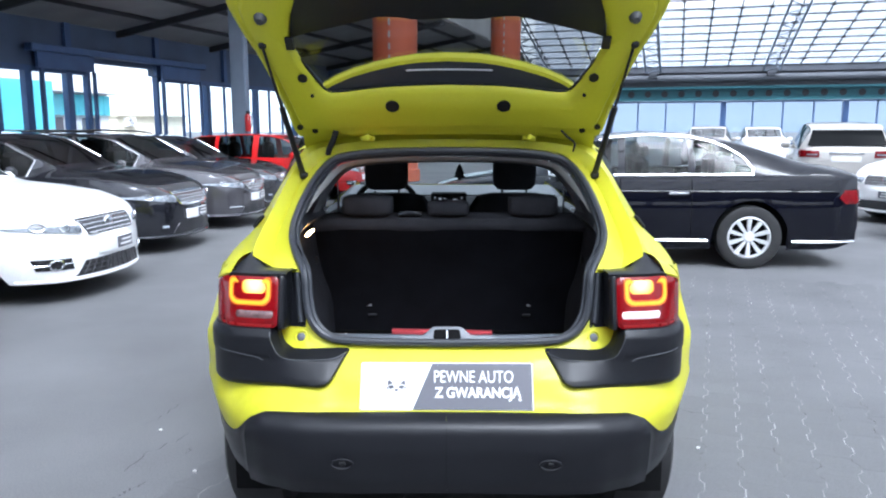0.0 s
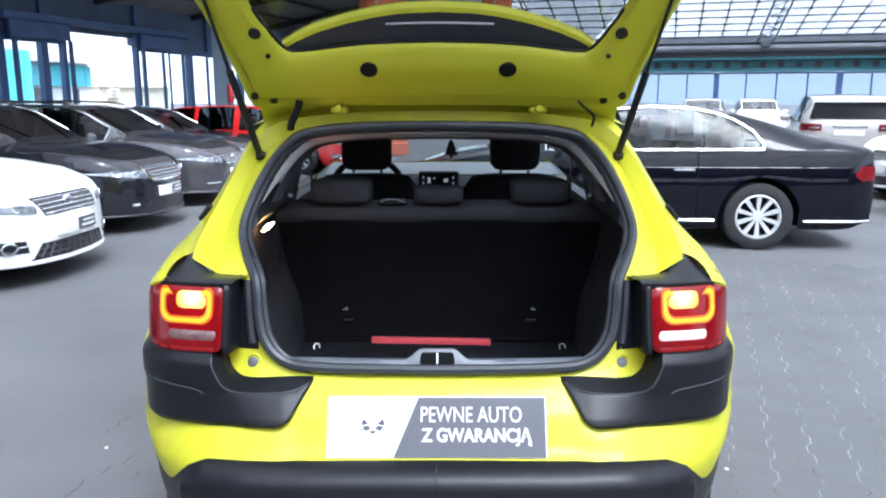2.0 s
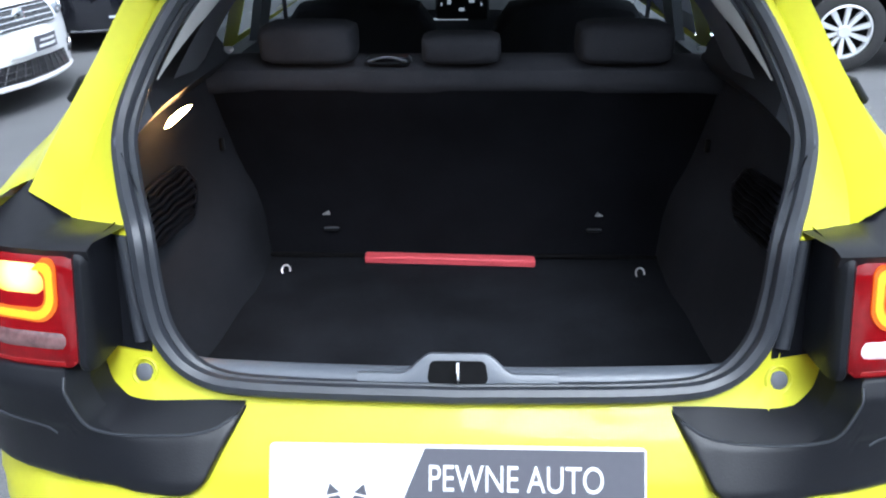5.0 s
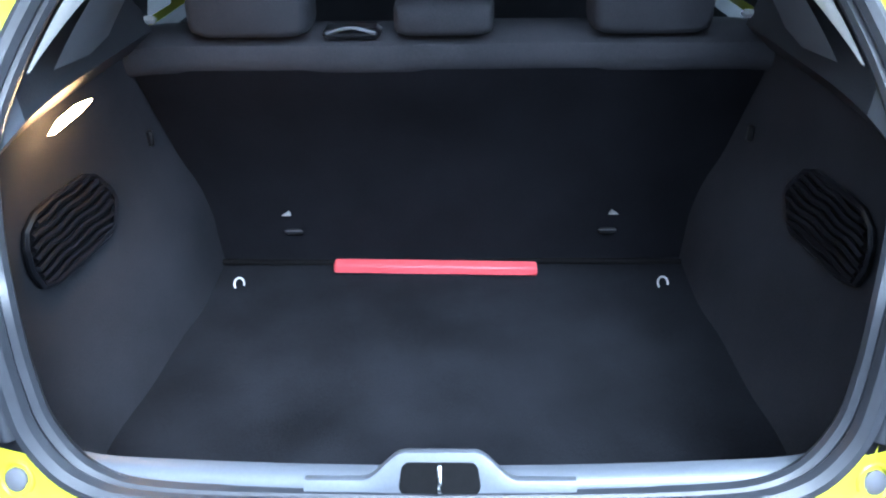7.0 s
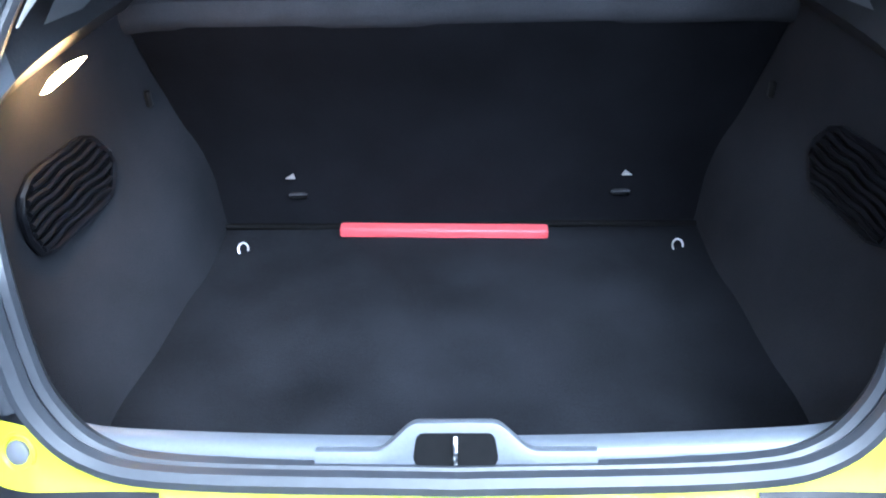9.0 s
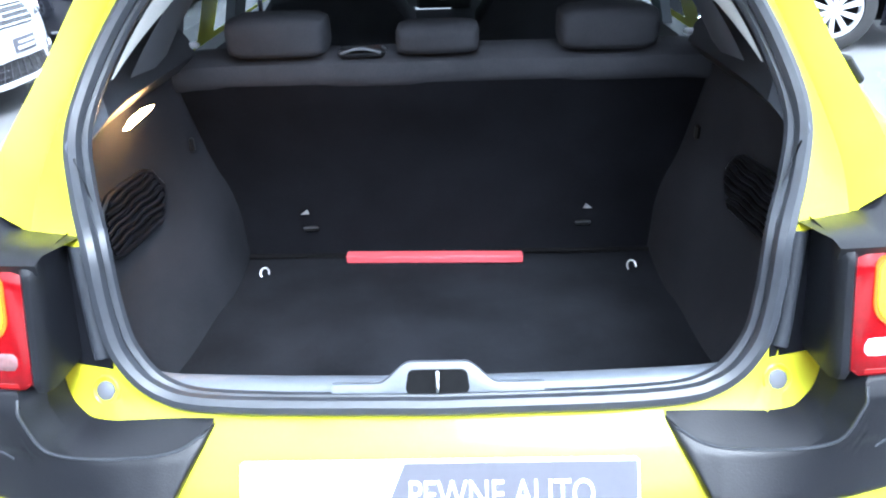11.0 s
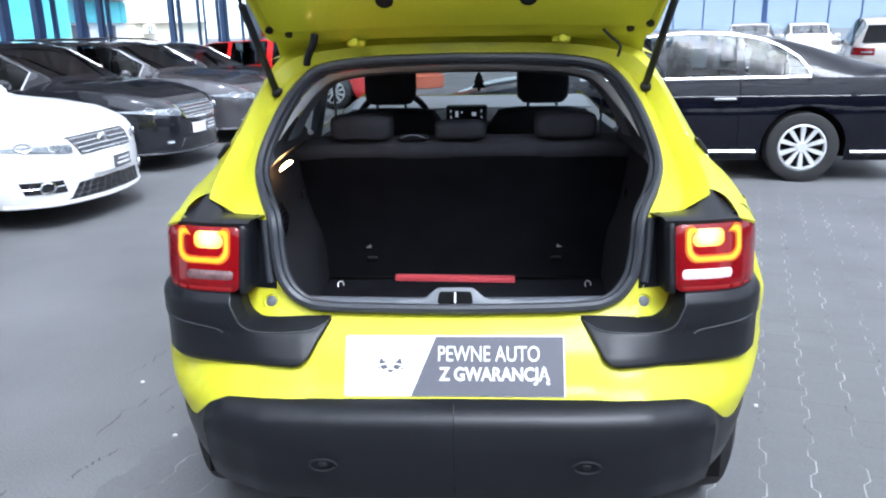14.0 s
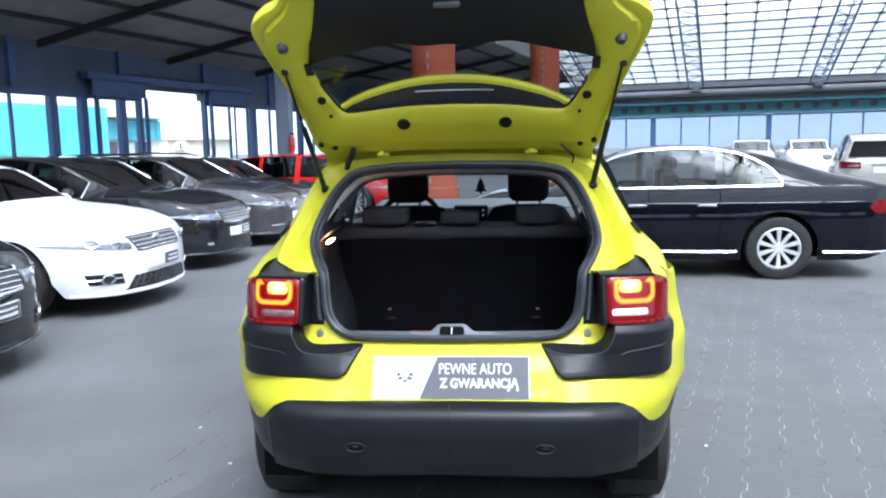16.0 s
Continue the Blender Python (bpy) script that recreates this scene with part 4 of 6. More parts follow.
TUCK = [(.30, 2.2), (.36, 2.05), (.42, 1.9), (.5, 1.7), (.56, 1.4), (.62, 1.24), (.68, 1.13), (.72, 1.04), (.75, 0.99), (.8, 1.06), (.86, 1.2), (.92, 1.25), (1.0, 1.5)]


def swell(q, z):
    """The lower corners stand proud of the sloping panel that carries the plate."""
    return .014 * ramp(q, [(.325, 0), (.385, 1), (.60, .8), (.76, 0)]) * ramp(z, [(.60, .2), (.62, .8), (.64, 1), (.655, .9), (.685, 0)])


def skin(q, z, off=0.0):
    """The tail's outer skin: q is the half width up to 0.86, then 1 + y along the flank."""
    if q > 1:
        return (.866 + off, q - 1, z)
    k = ramp(z, TUCK)
    y = ramp(z, REAR_Y) + k * ramp(q, PLAN_C) - swell(q, z)
    e = 1e-3
    dy = k * (ramp(min(q + e, .86), PLAN_C) - ramp(q - e if q > e else 0, PLAN_C))
    dx = min(q + e, .86) - (q - e if q > e else 0)
    n = math.hypot(dx, dy)
    return (q + off * dy / n, y - off * dx / n, z)


def strip(lo, hi, qs, off, rows=10, back=0.03, smooth=True):
    """A curved panel on the skin between two heights, both functions of q; off(q, k) is how proud it stands."""
    grid = []
    for i in range(rows + 1):
        k = i / rows
        grid.append([skin(q, lo(q) + (hi(q) - lo(q)) * k, off(q, k)) for q in qs])
    f = Form(smooth).grid(grid)
    if back:
        for edge in (grid[0], grid[-1], *([] if qs[0] == 0 else [[r[0] for r in grid]]), [r[-1] for r in grid]):
            inner = [tuple(Vector(p) + Vector((-p[0] * .03, back, 0))) for p in edge]
            f.grid([edge, inner])
    return f


def arch_low(y, low):
    r = R_WHEEL + .05
    return max(low, R_WHEEL + math.sqrt(max(0, r * r - (y - AXLE_R) ** 2))) if abs(y - AXLE_R) < r else low


def y_of(q, z=.6):
    return q - 1 if q > 1 else ramp(z, REAR_Y) + ramp(z, TUCK) * ramp(q, PLAN_C)


SIDE_Q = [1 + y for y in (.48, .52, .56, .60, .64, .68, .72)]
ALL_Q = KNOTS + SIDE_Q
BUMPER_TOP = [(0, .617), (.44, .614), (.55, .606), (.575, .598), (.60, .584), (.625, .560), (.65, .530), (.67, .512), (.70, .505), (.80, .503), (.86, .508), (2, .52)]


def body_top(q):
    return ramp(q, [(0, .778), (.285, .782), (.385, .797), (.437, .845), (.455, .91), (.468, 1.0), (.70, 1.0), (.73, .965), (.86, .95), (3, .95)])


tail = strip(lambda q: max(ramp(q, BUMPER_TOP) - .02, arch_low(y_of(q), 0)), body_top, ALL_Q, lambda q, k: 0, 16, 0)
# roof edge, hatch pillars and shoulders
OPEN = [(0, .30, 1.385), (.25, .297, 1.38), (.40, .285, 1.362), (.455, .26, 1.33), (.495, .18, 1.27), (.525, .08, 1.185), (.535, .0, 1.11), (.508, -.075, 1.05), (.468, -.152, 1.0)]
MID = [(0, .335, 1.386), (.25, .33, 1.382), (.415, .325, 1.362), (.485, .315, 1.328), (.535, .255, 1.262), (.570, .160, 1.165), (.590, .075, 1.09), (.588, -.012, 1.036), (.556, -.118, 1.002)]
CREASE = [(0, .335, 1.415), (.25, .333, 1.41), (.43, .325, 1.392), (.515, .31, 1.362), (.572, .245, 1.29), (.612, .15, 1.19), (.638, .06, 1.115), (.646, -.01, 1.07), (.635, -.09, 1.045)]
GROOVE = [(0, .348, 1.407), (.25, .346, 1.402), (.433, .342, 1.383), (.521, .332, 1.352), (.577, .276, 1.279), (.618, .184, 1.180), (.645, .096, 1.104), (.656, .024, 1.056), (.648, -.068, 1.026)]
EDGE = [(0, .37, 1.432), (.25, .37, 1.428), (.45, .37, 1.41), (.54, .37, 1.378), (.60, .36, 1.30), (.662, .32, 1.19), (.698, .24, 1.11), (.712, .12, 1.055), (.705, .0, 1.012)]
RISE = [(.8 * m[0] + .2 * c[0], .55 * m[1] + .45 * c[1], .75 * m[2] + .25 * c[2]) for m, c in zip(MID, CREASE)]
loops = [smooth_line(c, 33) for c in (OPEN, MID, RISE, CREASE, GROOVE, EDGE)]
pillar_rows = [list(r) for r in loops]
tail.grid(pillar_rows)
shoulder = [
    smooth_line([(.662, .32, 1.19), (.698, .24, 1.11), (.712, .12, 1.055), (.705, .0, 1.012)], 14),
    smooth_line([(.70, .50, 1.135), (.735, .36, 1.085), (.745, .18, 1.04), (.724, .0, 1.008)], 14),
    smooth_line([(.775, .62, 1.07), (.785, .42, 1.04), (.782, .20, 1.015), (.752, .0, .998)], 14),
    smooth_line([(.845, .72, 1.01), (.835, .46, 1.0), (.812, .23, .985), (.775, .01, .975)], 14),
    smooth_line([(.866, .72, .95), (.862, .48, .95), (.825, .27, .945), (.792, .03, .945)], 14),
]
tail.grid(shoulder)
quarter = [smooth_line([(.54, .37, 1.378), (.60, .36, 1.30), (.662, .32, 1.19)], 8), smooth_line([(.575, .62, 1.40), (.64, .62, 1.30), (.70, .5, 1.12)], 8)]
tail.grid(quarter)
part("body", tail.mirror(), YELLOW, car, "yellow painted tail and hatch pillars")

# front two thirds of the shell
hull = Shape("hatch", 4.157, 1.732, 1.47, .65, ((AXLE_R + .40) / 4.157, (AXLE_F + .40) / 4.157), R_WHEEL)
SHIFT = 1.6785
ys = sorted({round(float(y), 4) for y in np.linspace(.72 - SHIFT, hull.L / 2, 34)} | {round(float(hull.axles[1] + .37 * math.cos(t)), 4) for t in np.linspace(0, math.pi, 15)})
ys = [y for y in ys if not (abs(y - hull.axles[1]) < .36 and min(abs(y - hull.axles[1] - .37 * math.cos(t)) for t in np.linspace(0, math.pi, 15)) > .001)]
rows = [[(x, y + SHIFT, z) for x, y, z in hull.profile(y - 0)] for y in ys]
shell, panes, screen = Form(True), {}, Form(True)
SPANS = (("rear_quarter_window", .62, .86), ("rear_door_window", .93, 1.50), ("front_door_window", 1.62, 2.62))
for i in range(len(rows) - 1):
    ym = (rows[i][0][1] + rows[i + 1][0][1]) / 2
    slope = (hull.top(ys[i + 1]) - hull.top(ys[i])) / (ys[i + 1] - ys[i])
    tall = hull.top(ym - SHIFT) - hull.belt(ym - SHIFT) > .12
    for j in range(len(rows[0]) - 1):
        quad = [rows[i][j], rows[i][j + 1], rows[i + 1][j + 1], rows[i + 1][j]]
        where = shell
        if tall and 8 <= j <= 10:
            for nm, a, b in SPANS:
                if a <= ym <= b:
                    where = panes.setdefault(nm, Form(True))
        if tall and j >= 11 and slope < -.25 and ym > 1.8:
            where = screen
        base = len(where.v)
        where.v += quad
        where.f.append((base, base + 1, base + 2, base + 3))
part("front_shell", shell.mirror(), YELLOW, car, "yellow front body and roof")
for nm, f in panes.items():
    base = list(f.v), list(f.f)
    pane_mat = CLEAR_CAR_PANE if nm.startswith("front") else PRIVACY_PANE
    part(nm, f, pane_mat, car)
    g = Form(True)
    g.v, g.f = [(-x, y, z) for x, y, z in base[0]], [q[::-1] for q in base[1]]
    part(nm, g, pane_mat, car)
part("windscreen", screen.mirror(), CLEAR_CAR_PANE, car, "clear windscreen")
roof = Form(True).grid([smooth_line([(0, .37, 1.432), (.25, .37, 1.428), (.45, .37, 1.41), (.575, .37, 1.37)], 10), smooth_line([(0, .73, 1.452), (.25, .73, 1.448), (.45, .73, 1.435), (.60, .73, 1.39)], 10)])
part("roof_rear", roof.mirror(), YELLOW, car)
under = Form().box((0, 1.75, .30), (1.5, 3.5, .22)).box((0, 3.1, .55), (1.2, 1.0, .5)).box((0, AXLE_R, .45), (1.14, .9, .26))
part("underbody", under, DARK, car)
wheels = [wheel_unit(car, sx * .700, y, R_WHEEL, 5) for sx in (-1, 1) for y in (AXLE_R, AXLE_F)]


def both_sides(name, build, mat, parent, label=""):
    """One part on each side of the car, the second the mirror image of the first."""
    out = []
    for sx in (1, -1):
        f = build()
        if sx < 0:
            f.v, f.f = [(-x, y, z) for x, y, z in f.v], [q[::-1] for q in f.f]
        out.append(part(name, f, mat, parent if not isinstance(parent, list) else parent[len(out)], label))
    return out


# lower bumper


def bumper_form():
    qs = [q for q in KNOTS if q <= .855]

    def off(q, k):
        return .028 * math.sin(min(1, (1 - k) * 5) * math.pi / 2) + .004 if q < .62 else .004 + .006 * min(1, (1 - k) * 4)

    f = strip(lambda q: max(ramp(q, [(0, .385), (.5, .37), (.62, .362), (.68, .368), (.74, .39), (.80, .425), (.84, .46), (.86, .49)]), min(arch_low(y_of(q, .45), 0), ramp(q, BUMPER_TOP) - .01)), lambda q: ramp(q, BUMPER_TOP), qs, off, 14, .05)
    return f.mirror()


bumper = part("rear_bumper", bumper_form(), BLACK_PLASTIC, car, "black plastic lower bumper with a rounded top edge")
part("valance", strip(lambda q: .29, lambda q: .40, KNOTS[:26], lambda q, k: -.03 - .12 * (1 - k), 4, 0).mirror(), DARK, car)
for sx in (-1, 1):
    sock = [(sx * (.305 + .032 * math.cos(t)), ramp(.484, REAR_Y) - .037, .484 + .015 * math.sin(t)) for t in np.linspace(0, 2 * math.pi, 17)]
    s = part("parking_lamp_socket", Form(True).tube(sock, .003, 6, False), BLACK_PLASTIC, bumper)
    part("towing_cover", Form(True).box((sx * .305, ramp(.484, REAR_Y) - .032, .484), (.022, .008, .014), chamfer=.004), RUBBER, s)
    part("pillar_clip", Form(True).box((0, 0, 0), (.014, .03, .055), chamfer=.004), RUBBER, car, "black rubber clip on the pillar", pose(sx * .694, .232, 1.118, 0, sx * -38, 0))

# corner cladding
LAMP_PLAN = [(.50, -.238), (.56, -.234), (.62, -.224), (.66, -.211), (.69, -.194), (.72, -.165), (.741, -.13), (.754, -.09), (.762, -.04), (.767, .02)]
CLAD_LOW = [(.306, .768), (.335, .722), (.352, .692), (.365, .680), (.385, .676), (.42, .676), (.50, .672), (.58, .668), (.66, .663), (.72, .658), (.765, .656), (.79, .662), (.81, .674), (.825, .69), (.837, .72), (.84, .80)]
RIDGE = [(.306, .772), (.33, .757), (.36, .752), (.40, .750), (.47, .752), (.495, .756), (.515, .766), (.53, .784), (.54, .81), (.546, .846), (.9, .846)]
clad_q = [.306, .312, .32, .335, .345, .352, .36, .37, .385, .40, .42, .45, .47, .485, .50, .51, .52, .528, .535, .54, .545, .55, .553, .57, .60, .63, .66, .69, .72, .745, .765, .78, .795, .81, .82, .83, .84]


def clad_off(q, k):
    z = ramp(q, CLAD_LOW) + (ramp(q, RIDGE) - ramp(q, CLAD_LOW)) * k
    out = .026 * ramp(q, [(.306, .35), (.37, .9), (.42, 1), (.66, .85), (.76, .6), (.80, .35), (.84, .05)])
    edge = min(1, (z - ramp(q, CLAD_LOW)) / .012 + .15)
    fold = .0045 * ramp(q, [(.56, 0), (.60, 1), (.78, 1), (.83, 0)]) * ramp(z, [(.745, 0), (.757, 0), (.766, 1), (.79, 1.15), (.80, 1)])
    return out * math.sin(edge * math.pi / 2) + .002 + fold - (.020 * max(0, (z - .797) / .025) ** 1.4 if q >= .553 else 0)


CORNER = smooth_line(LAMP_PLAN, 91)


def corner_at(a, d):
    """A point d metres outside the lamp's plan line, at its half width a."""
    i = min(range(1, len(CORNER) - 1), key=lambda n: abs(CORNER[n][0] - a))
    (xa, ya), (xb, yb) = CORNER[i - 1], CORNER[i + 1]
    n = math.hypot(xb - xa, yb - ya)
    return a + d * (yb - ya) / n, ramp(a, CORNER) - d * (xb - xa) / n


def clad_point(q, z, out=0.0):
    """The guard's outer face: on the tail's skin towards the plate, upright under the lamp at the corner."""
    low = ramp(q, CLAD_LOW)
    k = (z - low) / max(.01, ramp(q, RIDGE) - low)
    p = Vector(skin(q, z, clad_off(q, k) + out))
    w = ramp(q, [(.36, 0), (.40, .06), (.44, .35), (.48, .75), (.51, .96), (.53, 1)])
    if w == 0:
        return tuple(p)
    a = q if q < .69 else ramp(q, [(.69, .69), (.80, .752), (.84, .7665)])
    grow = out + .004 * ramp(z, [(.745, 0), (.757, 0), (.766, 1), (.79, 1.15), (.80, 1)]) - .017 * min(1, max(0, z - .820) / .026)
    grow -= .012 * (1 - min(1, max(0, z - low) / .012))
    d = ramp(a, [(.50, .030), (.68, .028), (.75, .018), (.767, .012)]) + grow
    x, y = corner_at(a, d) if a > .52 else (q, -.237 - d)
    foot = ramp(q, [(.36, .062), (.45, .046), (.50, .036), (.55, .027), (.60, .016), (.66, .007), (.72, .002), (.84, 0)])
    sq = Vector((x, y - foot * max(0, (.826 - z) / .15) ** 1.2, z))
    return tuple(p.lerp(sq, w))


def cladding():
    f = Form(True)
    tops = [ramp(q, RIDGE) for q in clad_q]
    grid = [[clad_point(q, ramp(q, CLAD_LOW) + (t - ramp(q, CLAD_LOW)) * i / 24) for q, t in zip(clad_q, tops)] for i in range(25)]
    f.grid(grid)
    for edge in (grid[0], grid[-1], [r[0] for r in grid], [r[-1] for r in grid]):
        f.grid([edge, [tuple(Vector(p) + Vector((-p[0] * .03, .04, 0))) for p in edge]])
    # sloping step down to the painted wedge
    ridge = smooth_line([(.306, .772), (.36, .752), (.47, .752), (.515, .766), (.54, .81), (.546, .846)], 26)
    wedge = smooth_line([(.306, .777), (.36, .776), (.46, .772), (.492, .776), (.516, .793), (.536, .840)], 26)
    rows = []
    for i in range(5):
        k = i / 4
        rows.append([tuple(Vector(skin(b[0], b[1], .0045)).lerp(Vector(clad_point(a[0], a[1])), (1 - k) ** 1.3)) for a, b in zip(ridge, wedge)])
    f.grid(rows)
    # ledge under the lamp
    ledge = [q for q in clad_q if q >= .545]
    rim = [clad_point(q, .846) for q in ledge]
    f.grid([rim, [(x * .985, y + .02, z + .003) for x, y, z in rim], [(x * .95, y + .05, z + .005) for x, y, z in rim]])
    return f


guards = both_sides("corner_cladding", cladding, BLACK_PLASTIC, car, "matt black plastic corner guard")
both_sides("ridge_edge", lambda: Form(True).tube([clad_point(q, z, .001) for q, z in smooth_line([(.315, .766), (.36, .7525), (.47, .752), (.515, .766), (.54, .81), (.545, .835)], 26)], .0022, 6), SEAL, guards)
both_sides("moulded_crease", lambda: Form(True).tube([clad_point(q, z, -.001) for q, z in smooth_line([(.565, .748), (.585, .757), (.64, .764), (.72, .772)], 14)], .0026, 6), SEAL, guards)
pillars = both_sides("pillar_cladding", lambda: strip(lambda q: .832, lambda q: ramp(q, [(.455, .905), (.462, .95), (.468, 1.0), (.56, 1.005)]), [.450, .457, .462, .468, .48, .50, .52, .535, .55], lambda q, k: .004, 8, .03), BLACK_PLASTIC, car, "black strip beside the lamp")
both_sides("pillar_rib", lambda: Form(True).tube([(x + .004, y + .002, z) for x, y, z in (skin(q, z, .004) for q, z in smooth_line([(.459, .846), (.464, .88), (.468, .93), (.472, .975), (.474, 1.0)], 12))], .011, 10), SEAL, pillars, "rounded grey-black rib")

# yellow buffer pads and their dishes
for sx in (-1, 1):
    y0 = skin(.462, .802, 0)[1]
    seat_m = Matrix.Translation((sx * .462, y0, .802)) @ Matrix.Rotation(radians(sx * 11), 4, "Z") @ Matrix.Rotation(radians(-24), 4, "X")
    part("buffer_dish", Form(True).lathe([(.0225, .004), (.0215, -.002), (.0195, -.0032), (.0165, -.001), (.0155, .012)], (0, 0, 0), "y", 28), YELLOW, car, m=seat_m)
    part("buffer", Form(True).lathe([(0, -.0055), (.010, -.0055), (.0135, -.003), (.0135, .014)], (0, 0, 0), "y", 24), GREY_BUFFER, car, "grey rubber stop", seat_m)


# tail lamps


def lamp_skin(q, z, off=.03):
    lean = (z - .93) * .30 * ramp(q, [(.69, 1), (.76, .35)])
    return (q + max(0, off - .03) * ramp(q, [(.70, 0), (.775, 1)]), ramp(q, LAMP_PLAN) - (off - .03) + lean, z)


def lamp_strip(q0, q1, z0, z1, off, nq=16, nz=8, back=.05, round_z=.015, skew=0.0):
    grid = []
    for i in range(nz + 1):
        k = i / nz
        row = []
        for j in range(nq + 1):
            q = q0 + (q1 - q0) * j / nq
            e = min(j / nq, 1 - j / nq) * (q1 - q0)
            inset = round_z * max(0, 1 - e / .018) ** 2
            edge = min(k, 1 - k) * (z1 - z0)
            bulge = .008 * min(1, edge / .012) * min(1, e / .012)
            top = z1 - inset - skew * max(0, q - .655) ** 2
            row.append(lamp_skin(q, z0 + inset + (top - z0 - inset) * k, off - .008 + bulge))
        grid.append(row)
    f = Form(True).grid(grid)
    for edge in (grid[0], grid[-1], [r[0] for r in grid], [r[-1] for r in grid]):
        f.grid([edge, [tuple(Vector(p) + Vector((0, back, 0))) for p in edge]])
    return f


def ring_form(q0, q1, z0, z1, width, off):
    """The lit U-shaped guide: a flat ribbon, open at its upper inner corner."""
    def corner(cx, cz, r, a0, a1):
        return [(cx + r * math.cos(a), cz + r * math.sin(a)) for a in np.linspace(a0, a1, 7)]

    def line(d):
        r = .03 - d * .6
        a, b, c, e = q0 + d, q1 - d, z0 + d, z1 - d
        pts = [(a + .02, e)] + corner(a + .012, e - .012, .012, math.pi / 2, math.pi)
        pts += corner(a + r, c + r, r, math.pi, 1.5 * math.pi) + corner(b - r, c + r, r, 1.5 * math.pi, 2 * math.pi)
        pts += corner(b - .012, e - .012, .012, 0, math.pi / 2) + [(b - .02, e)]
        return pts

    outer, inner = line(0), line(width)
    return Form(True).slab([[lamp_skin(q, z, off) for q, z in outer], [lamp_skin(q, z, off) for q, z in inner]], (0, .012, 0))


lamps = both_sides("tail_light", lambda: lamp_strip(.518, .766, .846, 1.004, .03, 28, 12, round_z=.026, skew=3.6), TAIL_RED, car, "red tail light, lit")
both_sides("light_guide", lambda: ring_form(.545, .688, .912, .996, .0175, .0335), AMBER_EDGE, lamps, "glowing amber ring")
both_sides("light_guide_core", lambda: ring_form(.5490, .6840, .9160, .9920, .0095, .0355), AMBER, lamps)
both_sides("light_core", lambda: lamp_strip(.561, .644, .946, .991, .0365, 14, 8, .012, .008), HOT, lamps, "bright brake light core")
both_sides("inner_glow", lambda: lamp_strip(.570, .664, .930, .946, .0325, 8, 4, .01, .004), RED_LIT, lamps)
rev = both_sides("reversing_lens", lambda: lamp_strip(.531, .668, .868, .904, .0335, 12, 5, .01, .005), REVERSE_PINK, lamps)
rev[1].data.materials[0] = REVERSE_GREY
both_sides("lens_rib", lambda: lamp_strip(.593, .596, .874, .901, .036, 2, 4, .004, .001), REVERSE_PINK, rev)
both_sides("red_reflector", lambda: lamp_strip(.528, .745, .849, .866, .032, 14, 4, .01, .004), RED_LIT, lamps)
both_sides("lamp_surround", lambda: Form(True).grid([[(x, y + (z - .93) * .30 + .012 * max(0, abs(z - .927) - .076) / .012, z) for x, y in ((.524, -.232), (.519, -.2375), (.510, -.237), (.503, -.229), (.500, -.21), (.497, -.13))] for z in np.linspace(.842, 1.012, 14)]), BLACK_PLASTIC, car)


def lamp_roof():
    """Black ledge above the lamp, with the pointed fin that runs up the pillar."""
    qs = (.50, .53, .56, .59, .61, .63, .65, .67, .69)
    front = [lamp_skin(q, 1.008 - max(0, q - .655) ** 2 * 3.6, .031) for q in qs]
    mid = [(x - .004, y + .016, z + .006) for x, y, z in front]
    rear = [(.475, -.13, 1.010), (.52, -.118, 1.008), (.56, -.108, 1.009), (.59, -.098, 1.014), (.616, -.082, 1.034), (.643, -.062, 1.054), (.664, -.105, 1.034), (.683, -.150, 1.016)]
    return Form(True).grid([[tuple(Vector(p) + Vector((0, .004, -.016))) for p in front], front, mid, rear, [(x, y + .04, z - .03) for x, y, z in rear]])


def lamp_shoulder():
    """Painted corner between the fin, the lamp's outer end and the flank."""
    low = [lamp_skin(q, 1.009 - max(0, q - .655) ** 2 * 3.6, .029) for q in np.linspace(.684, .764, 10)]
    top = [Vector((.638, -.052, 1.053)).lerp(Vector((.744, .05, .980)), k) for k in np.linspace(0, 1, 10)]
    rows = []
    for k in np.linspace(0, 1, 7):
        rows.append([tuple(Vector(a).lerp(b, k) + Vector((.35, 0, .94)) * .016 * math.sin(math.pi * k)) for a, b in zip(low, top)])
    return Form(True).grid([[(x - .004, y + .01, z - .02) for x, y, z in low]] + rows + [[(x - .004, y + .05, z - .014) for x, y, z in rows[-1]]])


both_sides("lamp_shoulder", lamp_shoulder, YELLOW, car)
both_sides("lamp_cap", lamp_roof, BLACK_PLASTIC, car, "black plastic fin over the lamp")

# door rubber round the hatch opening
ring_pts = smooth_line(OPEN + [(.457, -.178, .91), (.439, -.195, .845), (.387, -.212, .797), (.287, -.225, .784), (0, -.23, .780)], 70)


def shifted(pts, inward, fwd, up=0.0):
    """Moves the opening's outline towards its middle and into the car."""
    return [(x * (1 - inward / .5), y + fwd, 1.08 + (z - 1.08) * (1 - inward / .3) + up) for x, y, z in pts]


def sunk(pts):
    """Lets the lower run of a rubber sit behind the one before it."""
    return [(x, y, z - .011 * min(1, max(0, (.90 - z) / .08))) for x, y, z in pts]


def closed_ring(pts, r, sides=8, flat=1.0):
    full = pts + [(-x, y, z) for x, y, z in pts[-2:0:-1]]
    return Form(True).tube(full + [full[0], full[1]], r, sides, False, flat)


part("door_rubber", closed_ring(shifted(ring_pts, .012, -.002), .013), SEAL, car, "dark grey door rubber")
part("door_rubber_lip", closed_ring(sunk(shifted(ring_pts, .023, .014)), .010), SEAL, car)
part("door_rubber_groove", closed_ring(sunk(shifted(ring_pts, .017, .02)), .012), SEAL, car)

